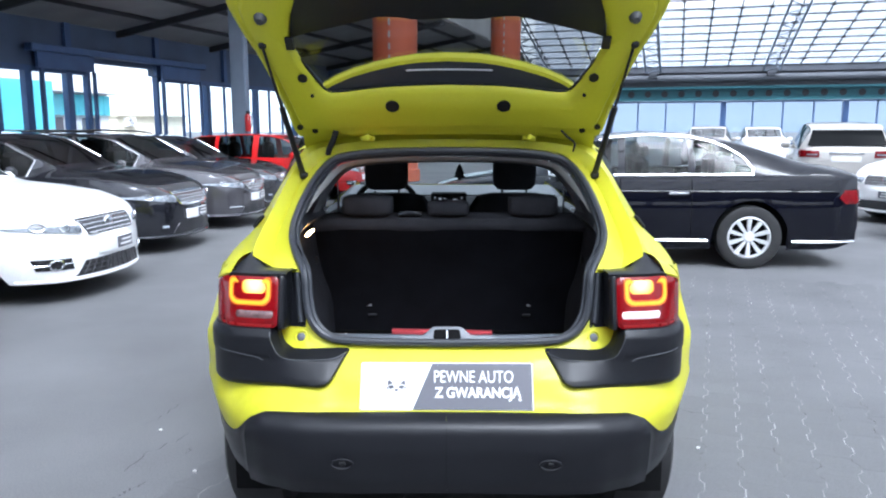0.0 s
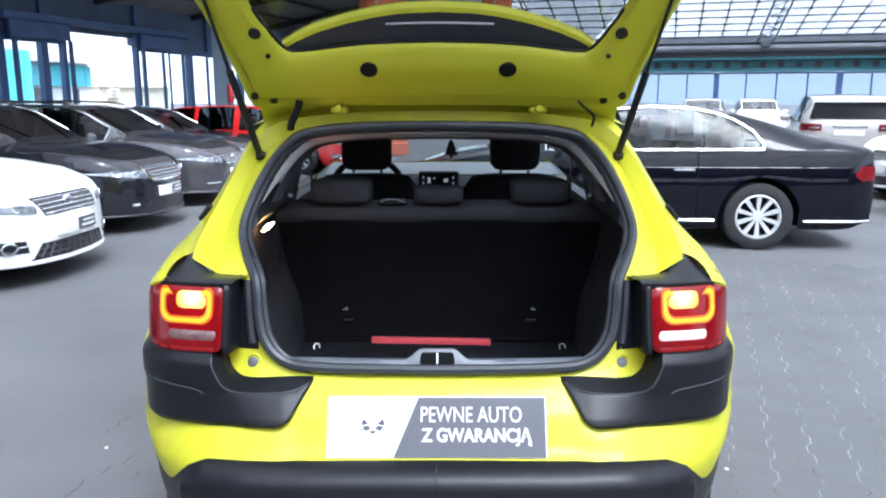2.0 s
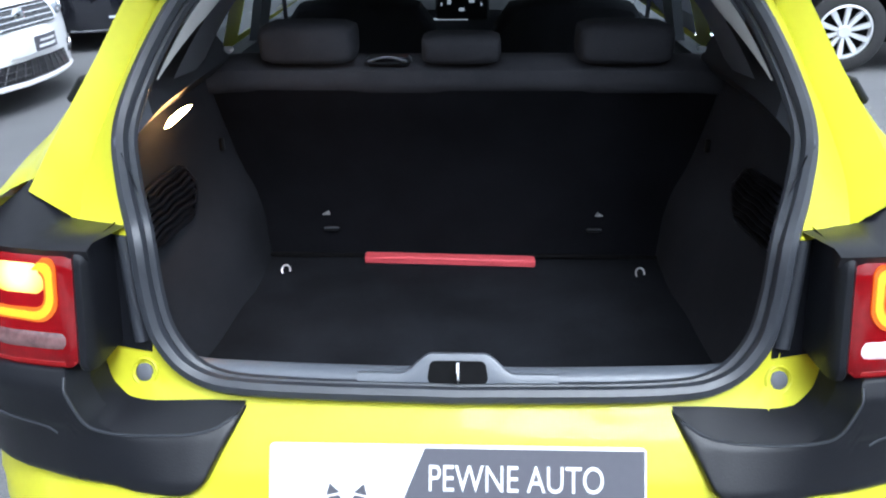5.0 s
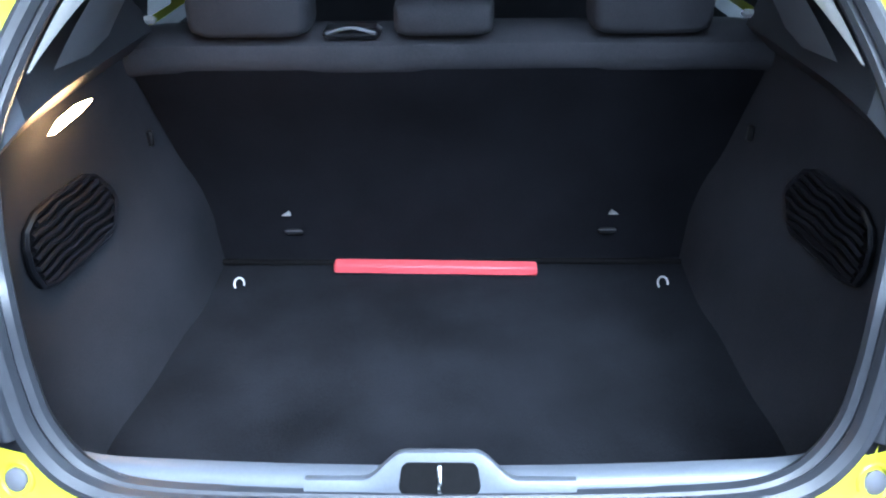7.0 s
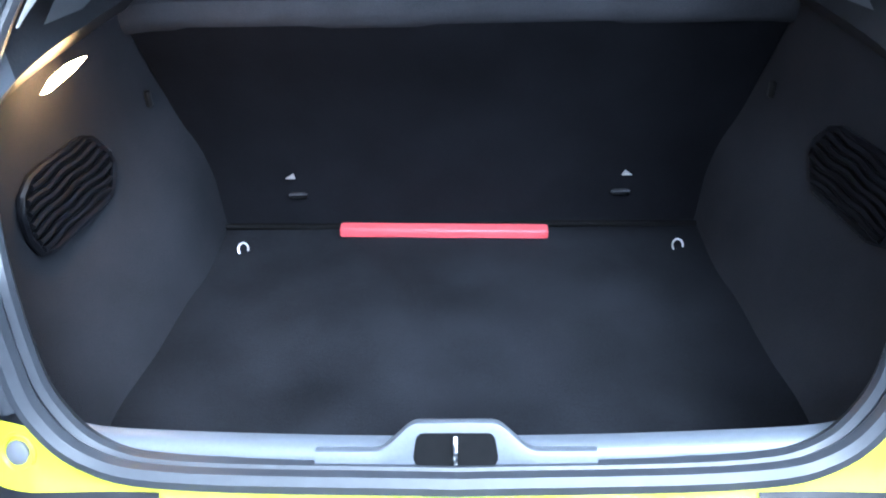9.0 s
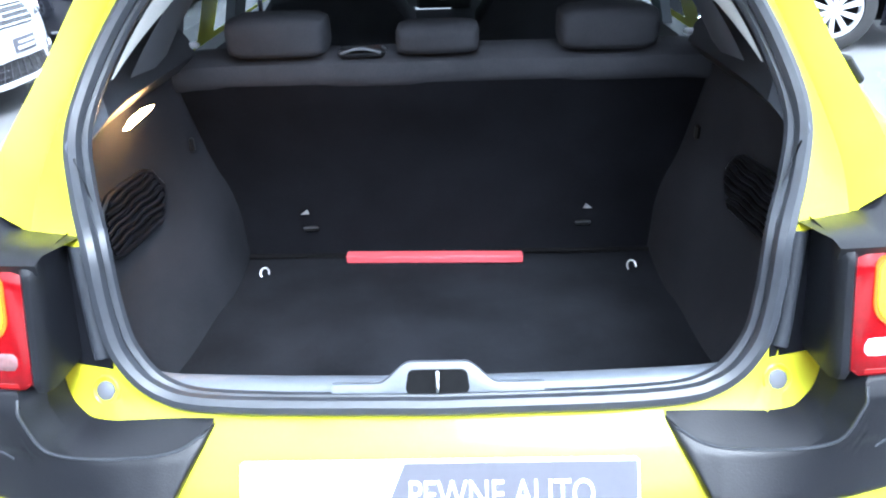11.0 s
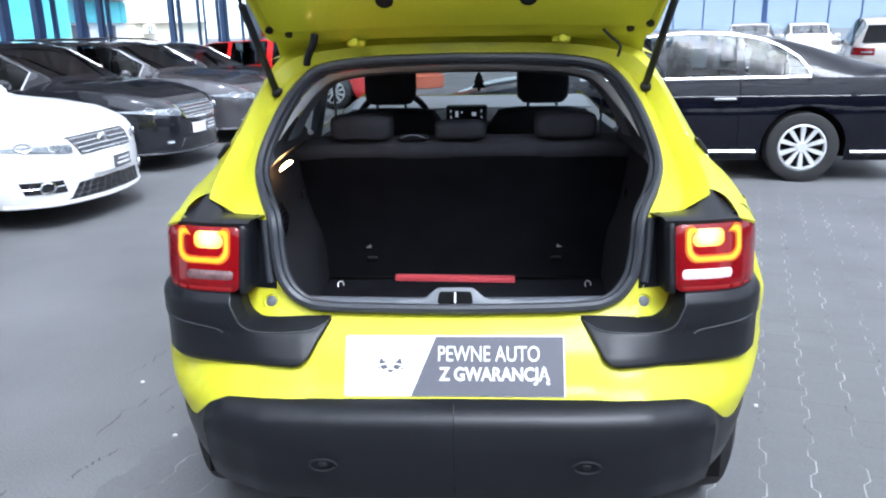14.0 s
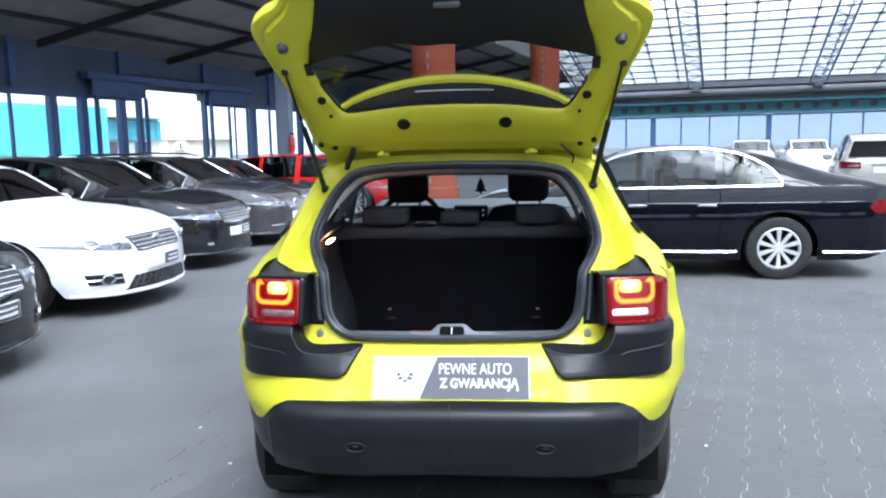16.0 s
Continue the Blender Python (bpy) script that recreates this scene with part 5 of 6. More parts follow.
# pale rim inside the upper opening
up_pts = [p for p in ring_pts if p[2] > 1.165]


def tapered(pts, inward, fwd):
    """As shifted(), but drawn in to a point at the lower end."""
    full, thin = shifted(pts, inward, fwd), shifted(pts, .034, .02)
    return [tuple(Vector(a).lerp(Vector(b), min(1, .08 + (a[2] - 1.165) / .10))) for a, b in zip(thin, full)]


rim_rows = [shifted(up_pts, .034, .02), tapered(up_pts, .044, .032), tapered(up_pts, .050, .05)]
inner_rows = [shifted(up_pts, .050, .05), shifted(up_pts, .060, .13), shifted(up_pts, .05, .22)]
part("hatch_inner_frame", Form(True).grid(inner_rows).mirror(), DARK_TRIM, car, "charcoal lining inside the hatch frame")
part("hatch_rim_trim", Form(True).grid(rim_rows).mirror(), PILLAR_TRIM, car, "pale grey trim inside the hatch frame")
head = [[(x * k, y, z) for k in (0, .4, .75, 1)] for x, y, z in ((.50, .42, 1.375), (.56, .8, 1.40), (.58, 1.4, 1.405), (.57, 2.0, 1.37))]
for r in head:
    r[3] = (r[3][0], r[3][1], r[3][2] - .05)
part("headliner", Form(True).grid(head).mirror(), HEADLINER, car, "pale grey cloth headliner")

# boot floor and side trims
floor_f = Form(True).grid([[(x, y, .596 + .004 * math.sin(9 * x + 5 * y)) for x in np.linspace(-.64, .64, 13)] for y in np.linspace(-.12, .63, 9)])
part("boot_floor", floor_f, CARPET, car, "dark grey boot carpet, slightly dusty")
SIDE = [
    (.585, [(-.16, .39), (-.06, .480), (.07, .502), (.20, .492), (.35, .488), (.45, .478), (.64, .486)]),
    (.62, [(-.165, .405), (-.06, .500), (.07, .520), (.20, .506), (.35, .497), (.45, .484), (.64, .488)]),
    (.75, [(-.165, .435), (-.05, .535), (.09, .566), (.22, .552), (.35, .526), (.45, .506), (.63, .494)]),
    (.85, [(-.16, .445), (-.05, .545), (.10, .580), (.22, .572), (.35, .550), (.45, .532), (.61, .520)]),
    (.95, [(-.14, .450), (-.04, .535), (.10, .568), (.22, .563), (.35, .553), (.45, .543), (.59, .533)]),
    (1.04, [(-.10, .465), (-.03, .525), (.10, .548), (.22, .546), (.35, .545), (.45, .540), (.57, .535)]),
    (1.09, [(-.05, .505), (.02, .52), (.12, .535), (.22, .538), (.35, .54), (.45, .540), (.56, .538)]),
]



def side_trim():
    rows = [smooth_line([(x, y, z) for y, x in pts], 22) for z, pts in SIDE]
    rows = [[tuple(p) for p in c] for c in zip(*[smooth_line(c, 20) for c in zip(*rows)])]
    return Form(True).grid(rows)


both_sides("boot_side_trim", side_trim, SIDE_FELT, car, "dark felt boot side trim")


def shelf_ledge(part_at):
    a = smooth_line([(.512, -.045, 1.065), (.505, .02, 1.098), (.497, .12, 1.118), (.494, .26, 1.122), (.495, .50, 1.118)], 16)
    b = smooth_line([(.516, -.045, 1.085), (.512, .03, 1.122), (.505, .13, 1.152), (.503, .28, 1.158), (.505, .50, 1.150)], 16)
    c = smooth_line([(.520, -.035, 1.10), (.520, .05, 1.150), (.520, .15, 1.190), (.525, .28, 1.205), (.535, .50, 1.190)], 16)
    d = smooth_line([(.522, -.03, 1.104), (.525, .06, 1.152), (.528, .18, 1.196), (.54, .30, 1.21), (.55, .50, 1.20)], 16)
    low = [(x + .03, y, z - .03) for x, y, z in a]
    lines = [low, a, b, c, d]
    cut = 6
    return Form(True).grid([r[: cut + 1] for r in lines] if part_at == "outer" else [r[cut:] for r in lines])


both_sides("shelf_support", lambda: shelf_ledge("outer"), TRIM_GREY, car, "grey plastic panel beside the parcel shelf")
both_sides("shelf_rest", lambda: shelf_ledge("inner"), SHELF_DARK, car, "charcoal parcel shelf rest")
both_sides("pillar_trim", lambda: Form(True).grid([smooth_line([(.525, .08, 1.168), (.53, .17, 1.20), (.55, .30, 1.21)], 8), smooth_line([(.515, .12, 1.185), (.51, .22, 1.245), (.53, .36, 1.26)], 8), smooth_line([(.478, .22, 1.285), (.475, .32, 1.32), (.53, .46, 1.32)], 8), smooth_line([(.44, .28, 1.335), (.47, .40, 1.36), (.56, .56, 1.37)], 8)]), DARK_TRIM, car, "charcoal pillar trim")


def grille_form(parts):
    """Slatted vent on the boot's flank: seven slats in a six-sided rim."""
    def on(y, z, off=.004):
        xs = [ramp(y, pts) for _, pts in SIDE]
        return (float(np.interp(z, [q for q, _ in SIDE], xs)) - off, y, z)

    outline = [(.098, .922), (.106, .945), (.128, .960), (.165, .961), (.270, .953), (.300, .940), (.332, .903), (.337, .885), (.318, .850), (.298, .840), (.150, .840), (.122, .850), (.103, .885)]
    if parts == "rim":
        pts = [on(y, z, .006) for y, z in outline]
        return Form(True).tube(pts + pts[:2], .0055, 6, False)
    if parts == "back":
        c = on(.225, .90, .003)
        f = Form()
        f.v = [c] + [on(y, z, .004) for y, z in outline]
        f.f = [(0, i + 1, (i + 1) % len(outline) + 1) for i in range(len(outline))]
        return f
    k = parts
    z0 = .852 + .0158 * k
    y0, y1 = ramp(z0, [(.85, .126), (.89, .112), (.93, .112), (.95, .13)]), ramp(z0, [(.85, .306), (.885, .325), (.90, .322), (.94, .290), (.95, .27)])
    return Form(True).tube([on(y, z0 + .0022 * math.sin(y * 75 + k), .008) for y in np.linspace(y0, y1, 16)], .0052, 6)


rims = both_sides("side_grille", lambda: grille_form("rim"), BLACK_PLASTIC, car, "black slatted side grille")
both_sides("grille_back", lambda: grille_form("back"), DARK, rims)
for k in range(7):
    both_sides("slat", lambda: grille_form(k), BLACK_PLASTIC, rims)
part("boot_lamp", Form(True).prism([(-.494, .122, 1.079), (-.493, .155, 1.080), (-.492, .200, 1.082), (-.491, .236, 1.0875), (-.493, .205, 1.0905), (-.495, .155, 1.088)], (-.010, 0, -.002)), BOOT_LAMP, car, "lit boot lamp")
for sx in (-1, 1):
    part("trim_clip", Form(True).box((sx * .575, -.02, .66), (.01, .012, .03), chamfer=.003), RUBBER, car)
    part("trim_clip", Form(True).box((sx * .532, .49, .93), (.01, .014, .03), chamfer=.003), RUBBER, car)
    ring = [(sx * .426 + .010 * math.cos(t), .515 + .007 * math.sin(t), .605 + .010 * math.sin(t)) for t in np.linspace(-.3, 1.25 * math.pi, 13)]
    part("lashing_ring", Form(True).tube(ring, .0021, 6, False), ALLOY, car, "bright lashing ring")

# load sill
SILL = [(-.212, .787), (-.207, .799), (-.199, .806), (-.188, .808), (-.178, .805), (-.170, .792)]
WALL = [(-.170, .792), (-.16, .76), (-.145, .70), (-.115, .62), (-.10, .585)]
sill_rows = []
for x in np.linspace(0, .43, 20):
    sill_rows.append([(x, y + .018 * (x / .43) ** 2, z + .012 * max(0, (x - .36) / .07) ** 2) for y, z in SILL])
sill = part("load_sill", Form(True).grid(sill_rows).mirror(), TRIM_GREY, car, "grey plastic load sill with a raised latch cover")
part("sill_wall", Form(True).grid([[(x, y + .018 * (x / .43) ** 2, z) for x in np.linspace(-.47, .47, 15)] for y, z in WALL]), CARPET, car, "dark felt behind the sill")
def cover_top(x):
    k = min(1, max(0, (.083 - abs(x)) / .045))
    return .811 + .023 * k * k * (3 - 2 * k)


def face_y(z):
    return -.2155 + (z - .800) * .75


xs = np.linspace(-.145, .145, 47)
rows = [[(x, -.212, .780) for x in xs], [(x, -.2165, .797) for x in xs]]
rows += [[(x, face_y(.797 + (cover_top(x) - .797) * k), .797 + (cover_top(x) - .797) * k) for x in xs] for k in (.1, .5, .9)]
rows += [[(x, face_y(cover_top(x)) + d, cover_top(x) - e) for x in xs] for d, e in ((.001, 0), (.006, .0005), (.012, .004), (.018, .012))]
hump = Form(True).grid(rows)
for x in (-.145, .145):
    hump.grid([[(x, -.212, .780), (x, face_y(.807), .807)], [(x, -.18, .780), (x, -.185, .797)]])
part("latch_cover", hump, TRIM_GREY, sill, "raised grey latch cover")
mouth = []
for cx, cz, a0 in ((.033, .8195, 0), (-.033, .8195, 90), (-.035, .8085, 180), (.035, .8085, 270)):
    for d in (0, 22, 45, 68, 90):
        z = cz + .008 * math.sin(radians(a0 + d))
        mouth.append((cx + .0085 * math.cos(radians(a0 + d)), face_y(z) - .0015, z))
# No real hole: a solid block whose black stands for the shade inside.
part("latch_opening", Form(True).prism(mouth, (0, .010, -.006)), DARK, sill, "latch opening, its inner shade a black block")
part("striker", Form(True).tube([(0, face_y(.803) - .003, .803), (0, face_y(.814) - .006, .815), (0, face_y(.825) - .003, .826)], .0028, 8), CHROME, sill, "bright steel striker")

# rear seat
seat = Form(True)
PROFILE = [(.625, .60), (.618, .70), (.613, .725), (.608, .755), (.60, .80), (.565, .90), (.525, .98), (.478, 1.055)]
half_w = [.490, .490, .492, .514, .520, .530, .535, .535]
seat.grid([[(w * k, y - .006 * (1 - k * k), z) for k in np.linspace(-1, 1, 15)] for (y, z), w in zip(PROFILE, half_w)])
seat.grid([[(w * k, y, z) for k in np.linspace(-1, 1, 15)] for (y, z), w in zip([(.478, 1.055), (.60, 1.05), (.72, .6)], [.54, .54, .5])])
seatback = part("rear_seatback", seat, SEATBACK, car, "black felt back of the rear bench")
roll = Form(True)
roll.grid([[(k * .545, y + .004 * math.sin(7 * k), z - .006 * max(0, abs(k) - .9) * 10) for k in np.linspace(-1, 1, 25)] for y, z in ((.478, 1.05), (.469, 1.06), (.466, 1.078), (.472, 1.096), (.495, 1.110), (.53, 1.118), (.58, 1.112), (.61, 1.08), (.63, .9))])
part("seat_top", roll, CLOTH, car, "dark cloth upper edge of the rear bench")


def cushion(x0, x1, z0, z1, y0, y1, bulge=.02):
    """A padded block with rounded corners."""
    f = Form(True)
    cx, cz, hx, hz = (x0 + x1) / 2, (z0 + z1) / 2, (x1 - x0) / 2, (z1 - z0) / 2
    rows = []
    for k, s in ((0, .55), (.06, .82), (.2, .96), (.5, 1.0), (.8, .96), (.94, .82), (1, .55)):
        y = y0 + (y1 - y0) * k
        row = []
        for t in np.linspace(0, 2 * math.pi, 29)[:-1]:
            c, d = math.cos(t), math.sin(t)
            p = (abs(c) ** 6 + abs(d) ** 6) ** (-1 / 6)
            grow = (1 - s) * .035
            row.append((cx + c * p * (hx - grow), y, cz + d * p * (hz - grow)))
        rows.append(row)
    f.grid(rows, closed=True)
    for r, flip in ((rows[0], True), (rows[-1], False)):
        base = len(f.v)
        f.v += r
        f.f.append(tuple(range(base, base + len(r)))[:: -1 if flip else 1])
    return f


for x0, x1, z1 in ((-.424, -.222, 1.192), (-.086, .080, 1.168), (.236, .432, 1.192)):
    h = part("rear_headrest", cushion(x0, x1, 1.108, z1, .452, .575), CLOTH, car, "dark cloth headrest pushed right down")
    part("headrest_post", Form(True).tube([((x0 + x1) / 2 - .05, .52, 1.0), ((x0 + x1) / 2 - .05, .52, 1.12)], .006), CHROME, h)
part("release_handle", Form(True).box((-.155, .49, 1.115), (.095, .05, .018), chamfer=.007), BLACK_PLASTIC, car, "black seat release handle")
part("release_glint", Form(True).tube(smooth_line([(-.195, .464, 1.118), (-.155, .46, 1.128), (-.115, .464, 1.118)], 9), .003), TRIM_GREY, car)
for sx in (-1, 1):
    tag = part("anchor_label", Form().prism([(sx * .335 - .011, .606, .712), (sx * .335 + .009, .606, .712), (sx * .335 - sx * .006, .603, .724)], (0, .004, 0)), ANCHOR_GREY, seatback, "small pale anchor label")
    part("anchor_slot", Form(True).box((sx * .325, .612, .672), (.038, .012, .012), chamfer=.004), RUBBER, seatback)
    part("slot_edge", Form(True).tube([(sx * .325 - .018, .605, .677), (sx * .325 + .018, .605, .677)], .0018), DARK_TRIM, seatback)
    part("shelf_catch", Form(True).box((sx * .515, .50, 1.135), (.06, .02, .012), chamfer=.004), ALLOY, car)
# A near-black rod stands for the shade where bench meets carpet.
part("floor_gap_shade", Form(True).tube([(x, .607 + .003 * math.sin(9 * x), .601) for x in np.linspace(-.485, .485, 15)], .006, 6), DARK, seatback, "dark strip painted as the shade under the bench")
case = tagged(part("warning_triangle_case", Form(True).box((0, 0, 0), (.42, .03, .020), chamfer=.003), SIGNAL_RED, None, m=pose(-.030, .574, .6075, 0, .9, -.5)),
              "long red warning triangle case lying on the boot carpet", "box")

# front seats, dashboard and what hangs in the cabin
for x in (-.32, .32):
    s = part("front_seat", cushion(x - .24, x + .24, .45, 1.13, 1.22, 1.38), CLOTH, car, "dark cloth front seat")
    part("headrest", cushion(x - .108, x + .108, 1.145, 1.37, 1.26, 1.36), CLOTH, s)
    for dx in (-.06, .06):
        part("headrest_post", Form(True).tube([(x + dx, 1.31, 1.08), (x + dx, 1.31, 1.18)], .007), CHROME, s)
    part("seat_cushion", cushion(x - .25, x + .25, .40, .56, 1.35, 1.85), CLOTH, s)
dash = part("dashboard", Form(True).slab([[(x, 2.12, .55) for x in np.linspace(-.68, .68, 9)], [(x, 2.10, .98) for x in np.linspace(-.68, .68, 9)], [(x, 2.14, 1.035) for x in np.linspace(-.68, .68, 9)], [(x, 2.5, 1.07) for x in np.linspace(-.66, .66, 9)], [(x, 2.72, 1.03) for x in np.linspace(-.62, .62, 9)]], (0, .05, -.06)), DASH, car, "dark dashboard")
# The paler colour of the dash top stands for reflected sun.
part("dash_top", Form(True).slab([[(x, 2.16, 1.045) for x in np.linspace(-.64, .64, 9)], [(x, 2.5, 1.082) for x in np.linspace(-.64, .64, 9)], [(x, 2.70, 1.045) for x in np.linspace(-.6, .6, 9)]], (0, 0, -.01)), DASH_SHEEN, dash, "dashboard top, sun sheen put into its pale colour")
scr = part("touch_screen", Form(True).box((-.015, 2.09, 1.005), (.215, .03, .125), chamfer=.008), RUBBER, dash, "black central touch screen, lit")
for x, z, w, h in ((-.067, 1.02, .015, .03), (.023, 1.02, .022, .018), (-.017, .985, .022, .012), (.062, 1.035, .007, .012), (.062, 1.005, .007, .012), (-.098, 1.035, .007, .012), (-.098, 1.005, .007, .012), (-.04, 1.03, .012, .006)):
    part("display_mark", Form().box((x, 2.072, z), (w, .003, h)), SCREEN_MARK, scr)
part("media_slot", Form().box((-.06, 2.085, .945), (.14, .01, .007)), SCREEN_MARK, dash)
for x in (-.345, -.32, -.285):
    part("dial_mark", Form().box((x, 2.088, 1.045), (.014, .003, .012)), RED_MARK, dash)
wheel_ring = [(-.37 + .185 * math.cos(t), 1.80 + .06 * math.sin(t), .985 + .172 * math.sin(t)) for t in np.linspace(0, 2 * math.pi, 33)]
sw = part("steering_wheel", Form(True).tube(wheel_ring, .016, 8, False), RUBBER, car, "dark steering wheel")
part("hub", Form(True).box((-.37, 1.83, .97), (.16, .05, .12), chamfer=.03), RUBBER, sw)
part("spoke", Form(True).box((-.37, 1.82, .97), (.35, .02, .03), chamfer=.008), RUBBER, sw)
mir = part("rear_view_mirror", Form(True).box((0, 2.05, 1.325), (.22, .03, .07), chamfer=.014), RUBBER, car)
fresh = thing("air_freshener", "small black tree-shaped air freshener hanging on a cord", "air freshener", m=Matrix.Translation((.05, 2.06, 1.20)))
part("card", Form().prism([(x, 0, z) for x, z in ((-.008, -.06), (.008, -.06), (.008, -.045), (.04, -.045), (.02, -.02), (.032, -.02), (.014, .008), (.022, .008), (0, .04), (-.022, .008), (-.014, .008), (-.032, -.02), (-.02, -.02), (-.04, -.045), (-.008, -.045))], (0, .004, 0)), RUBBER, fresh)
part("cord", Form(True).tube([(0, .002, .04), (-.02, 0, .10)], .0015, 5), RUBBER, fresh)
for sx in (-1, 1):
    part("door_panel", Form(True).slab([[(sx * .76, y, z) for y in (.70, 1.2, 1.8, 2.5)] for z in (.3, .7, .97)], (-sx * .06, 0, 0)), DASH, car)
    for y, w, nm in ((.90, .12, "rear_post"), (1.56, .14, "middle_post")):
        part(nm, Form(True).slab([[(sx * (.735 - .10 * k), y + dy, .94 + .45 * k) for dy in (-w / 2, w / 2)] for k in (0, .5, 1)], (-sx * .03, 0, 0)), DARK_TRIM, car)
    belt = [(sx * .60, 1.50, 1.30), (sx * .585, 1.45, 1.0), (sx * .57, 1.42, .7)]
    part("seat_belt", Form().slab([[Vector(p) + Vector((0, d, 0)) for p in belt] for d in (-.024, .024)], (sx * .003, 0, 0)), RUBBER, car)

# number plate holder
PL = Matrix.Translation((0, -.3215, .683)) @ Matrix.Rotation(radians(-28.0), 4, "X")
plate = part("number_plate", Form(True).box((0, .006, 0), (.524, .012, .147), chamfer=.004), PLATE_WHITE, car, "dealer advertising plate, white and grey", PL)
part("grey_field", Form().prism([(-.102, -.0005, -.070), (.258, -.0005, -.070), (.258, -.0005, .070), (-.044, -.0005, .070)], (0, -.0015, 0)), PLATE_GREY, plate)
flat = Matrix.Rotation(radians(90), 4, "X")
for words, wide, high, left, low, bold in (("PEWNE AUTO", .240, .036, -.038, .012, .0), ("Z GWARANCJĄ", .262, .0325, -.036, -.033, .0012)):
    letters = text_mesh("lettering", words, .05, PLATE_WHITE, plate, Matrix(), bold, "white letters", 1.0)
    xs, zs = [v.co.x for v in letters.data.vertices], [v.co.y for v in letters.data.vertices]
    cap = max(v.co.y for v in letters.data.vertices)
    letters.matrix_basis = Matrix.Translation((left, -.0028, low)) @ flat @ Matrix.Diagonal((wide / (max(xs) - min(xs)), high / cap, 1, 1)) @ Matrix.Translation((-min(xs), 0, 0))
for k, patch_line in enumerate((((-.180, .004), (-.176, .020), (-.162, .008)), ((-.124, .004), (-.128, .020), (-.142, .008)), ((-.178, .001), (-.163, .004), (-.157, -.004), (-.170, -.009)), ((-.126, .001), (-.141, .004), (-.147, -.004), (-.134, -.009)), ((-.160, -.008), (-.144, -.008), (-.148, -.015), (-.156, -.015)), ((-.185, -.003), (-.178, -.003), (-.174, -.011)), ((-.119, -.003), (-.126, -.003), (-.130, -.011)))):
    part("emblem_patch", Form().prism([(x, -.0008, z) for x, z in patch_line], (0, -.0015, 0)), PLATE_GREY, plate, "dark patch of a small emblem")

# ---- open tailgate ----
HINGE, DOWN, OUT = Vector((0, .27, 1.43)), Vector((0, -.667, .745)), Vector((0, -.745, -.667))


def lid(u, v, w=0.0):
    """A point of the open tailgate: u across, v from the hinge, w towards the boot."""
    return tuple(HINGE + Vector((float(u), 0, 0)) + float(v) * DOWN + float(w) * OUT)


LID_EDGE = [(0, -.006), (.25, -.008), (.50, -.012), (.552, .0), (.575, .12), (.605, .26), (.632, .36), (.664, .45), (.688, .565), (.64, .62), (.575, .66), (.53, .76), (.50, .86), (.40, .93), (.2, .95), (0, .955)]
LID_HOLE = [(0, .224), (.20, .216), (.37, .192), (.418, .198), (.447, .237), (.462, .27), (.478, .30), (.495, .35), (.510, .40), (.500, .47), (.463, .568), (.440, .65), (.43, .72), (.40, .80), (.22, .84), (0, .85)]
e_line, h_line = smooth_line(LID_EDGE, 76), smooth_line(LID_HOLE, 76)


def between(k, w):
    return [lid(a[0] + (b[0] - a[0]) * k, a[1] + (b[1] - a[1]) * k, w) for a, b in zip(e_line, h_line)]


lid_form = Form(True).grid([between(0, -.065), between(0, -.02), between(.015, -.006), between(.10, .0), between(.20, -.004), between(.26, .012), between(.60, .020), between(.90, .014), between(.97, .004), between(1, -.008), between(1.0, -.016)]).mirror()
gate = part("tailgate", lid_form, YELLOW, car, "yellow tailgate raised on two gas struts, inner side")
skin_out = Form(True).grid([[lid(a[0] * k, a[1], -.066 - .03 * (1 - k * k)) for k in (1, .8, .5, .2, 0)] for a in e_line if a[1] > .53])
part("outer_skin", skin_out.mirror(), YELLOW, gate)
rows = [[lid(x * ramp(v, [(.15, .40), (.2, .43), (.3, .49), (.4, .52), (.5, .53)]), v, -.044 - .006 * (1 - x * x)) for x in np.linspace(-1, 1, 15)] for v in (.15, .2, .25, .3, .35, .4, .45, .5)]
part("rear_window", Form(True).grid(rows), HATCH_GLASS, gate, "dark tinted rear window")
trim_low = [(u, ramp(abs(u), [(0, .488), (.10, .482), (.16, .494), (.22, .494), (.30, .474), (.38, .452), (.47, .43), (.52, .41)])) for u in np.linspace(-.51, .51, 29)]
trim = [[lid(u * (1 - .18 * k), lo + (.87 - lo) * k, -.004 + .012 * math.sin(k * math.pi)) for u, lo in trim_low] for k in (0, .04, .2, .5, .8, 1)]
part("inner_trim", Form(True).slab(trim, Vector(OUT) * -.03), BLACK_PLASTIC, gate, "black plastic inner trim")
part("trim_handle", Form(True).box((0, 0, 0), (.09, .02, .02), chamfer=.006), TRIM_GREY, gate, m=Matrix.Translation(lid(0, .655, .016)))
arc = [(u, ramp(abs(u), [(0, .312), (.10, .307), (.17, .295), (.25, .274), (.33, .246), (.39, .216), (.434, .186)])) for u in np.linspace(-.434, .434, 41)]
dark = [[lid(u, lo + (hi - lo) * k, -.017 - .004 * k) for u, hi in arc for lo in (.14,)] for k in (0, .5, 1)]
part("spoiler_underside", Form(True).slab(dark, Vector(OUT) * -.02), SPOILER_DARK, gate, "black underside of the roof spoiler")
part("spoiler_rim", Form(True).slab([[lid(u, v, -.019) for u, v in arc], [lid(u, v + .012, -.024) for u, v in arc]], Vector(OUT) * -.03), YELLOW, gate, "yellow spoiler edge")
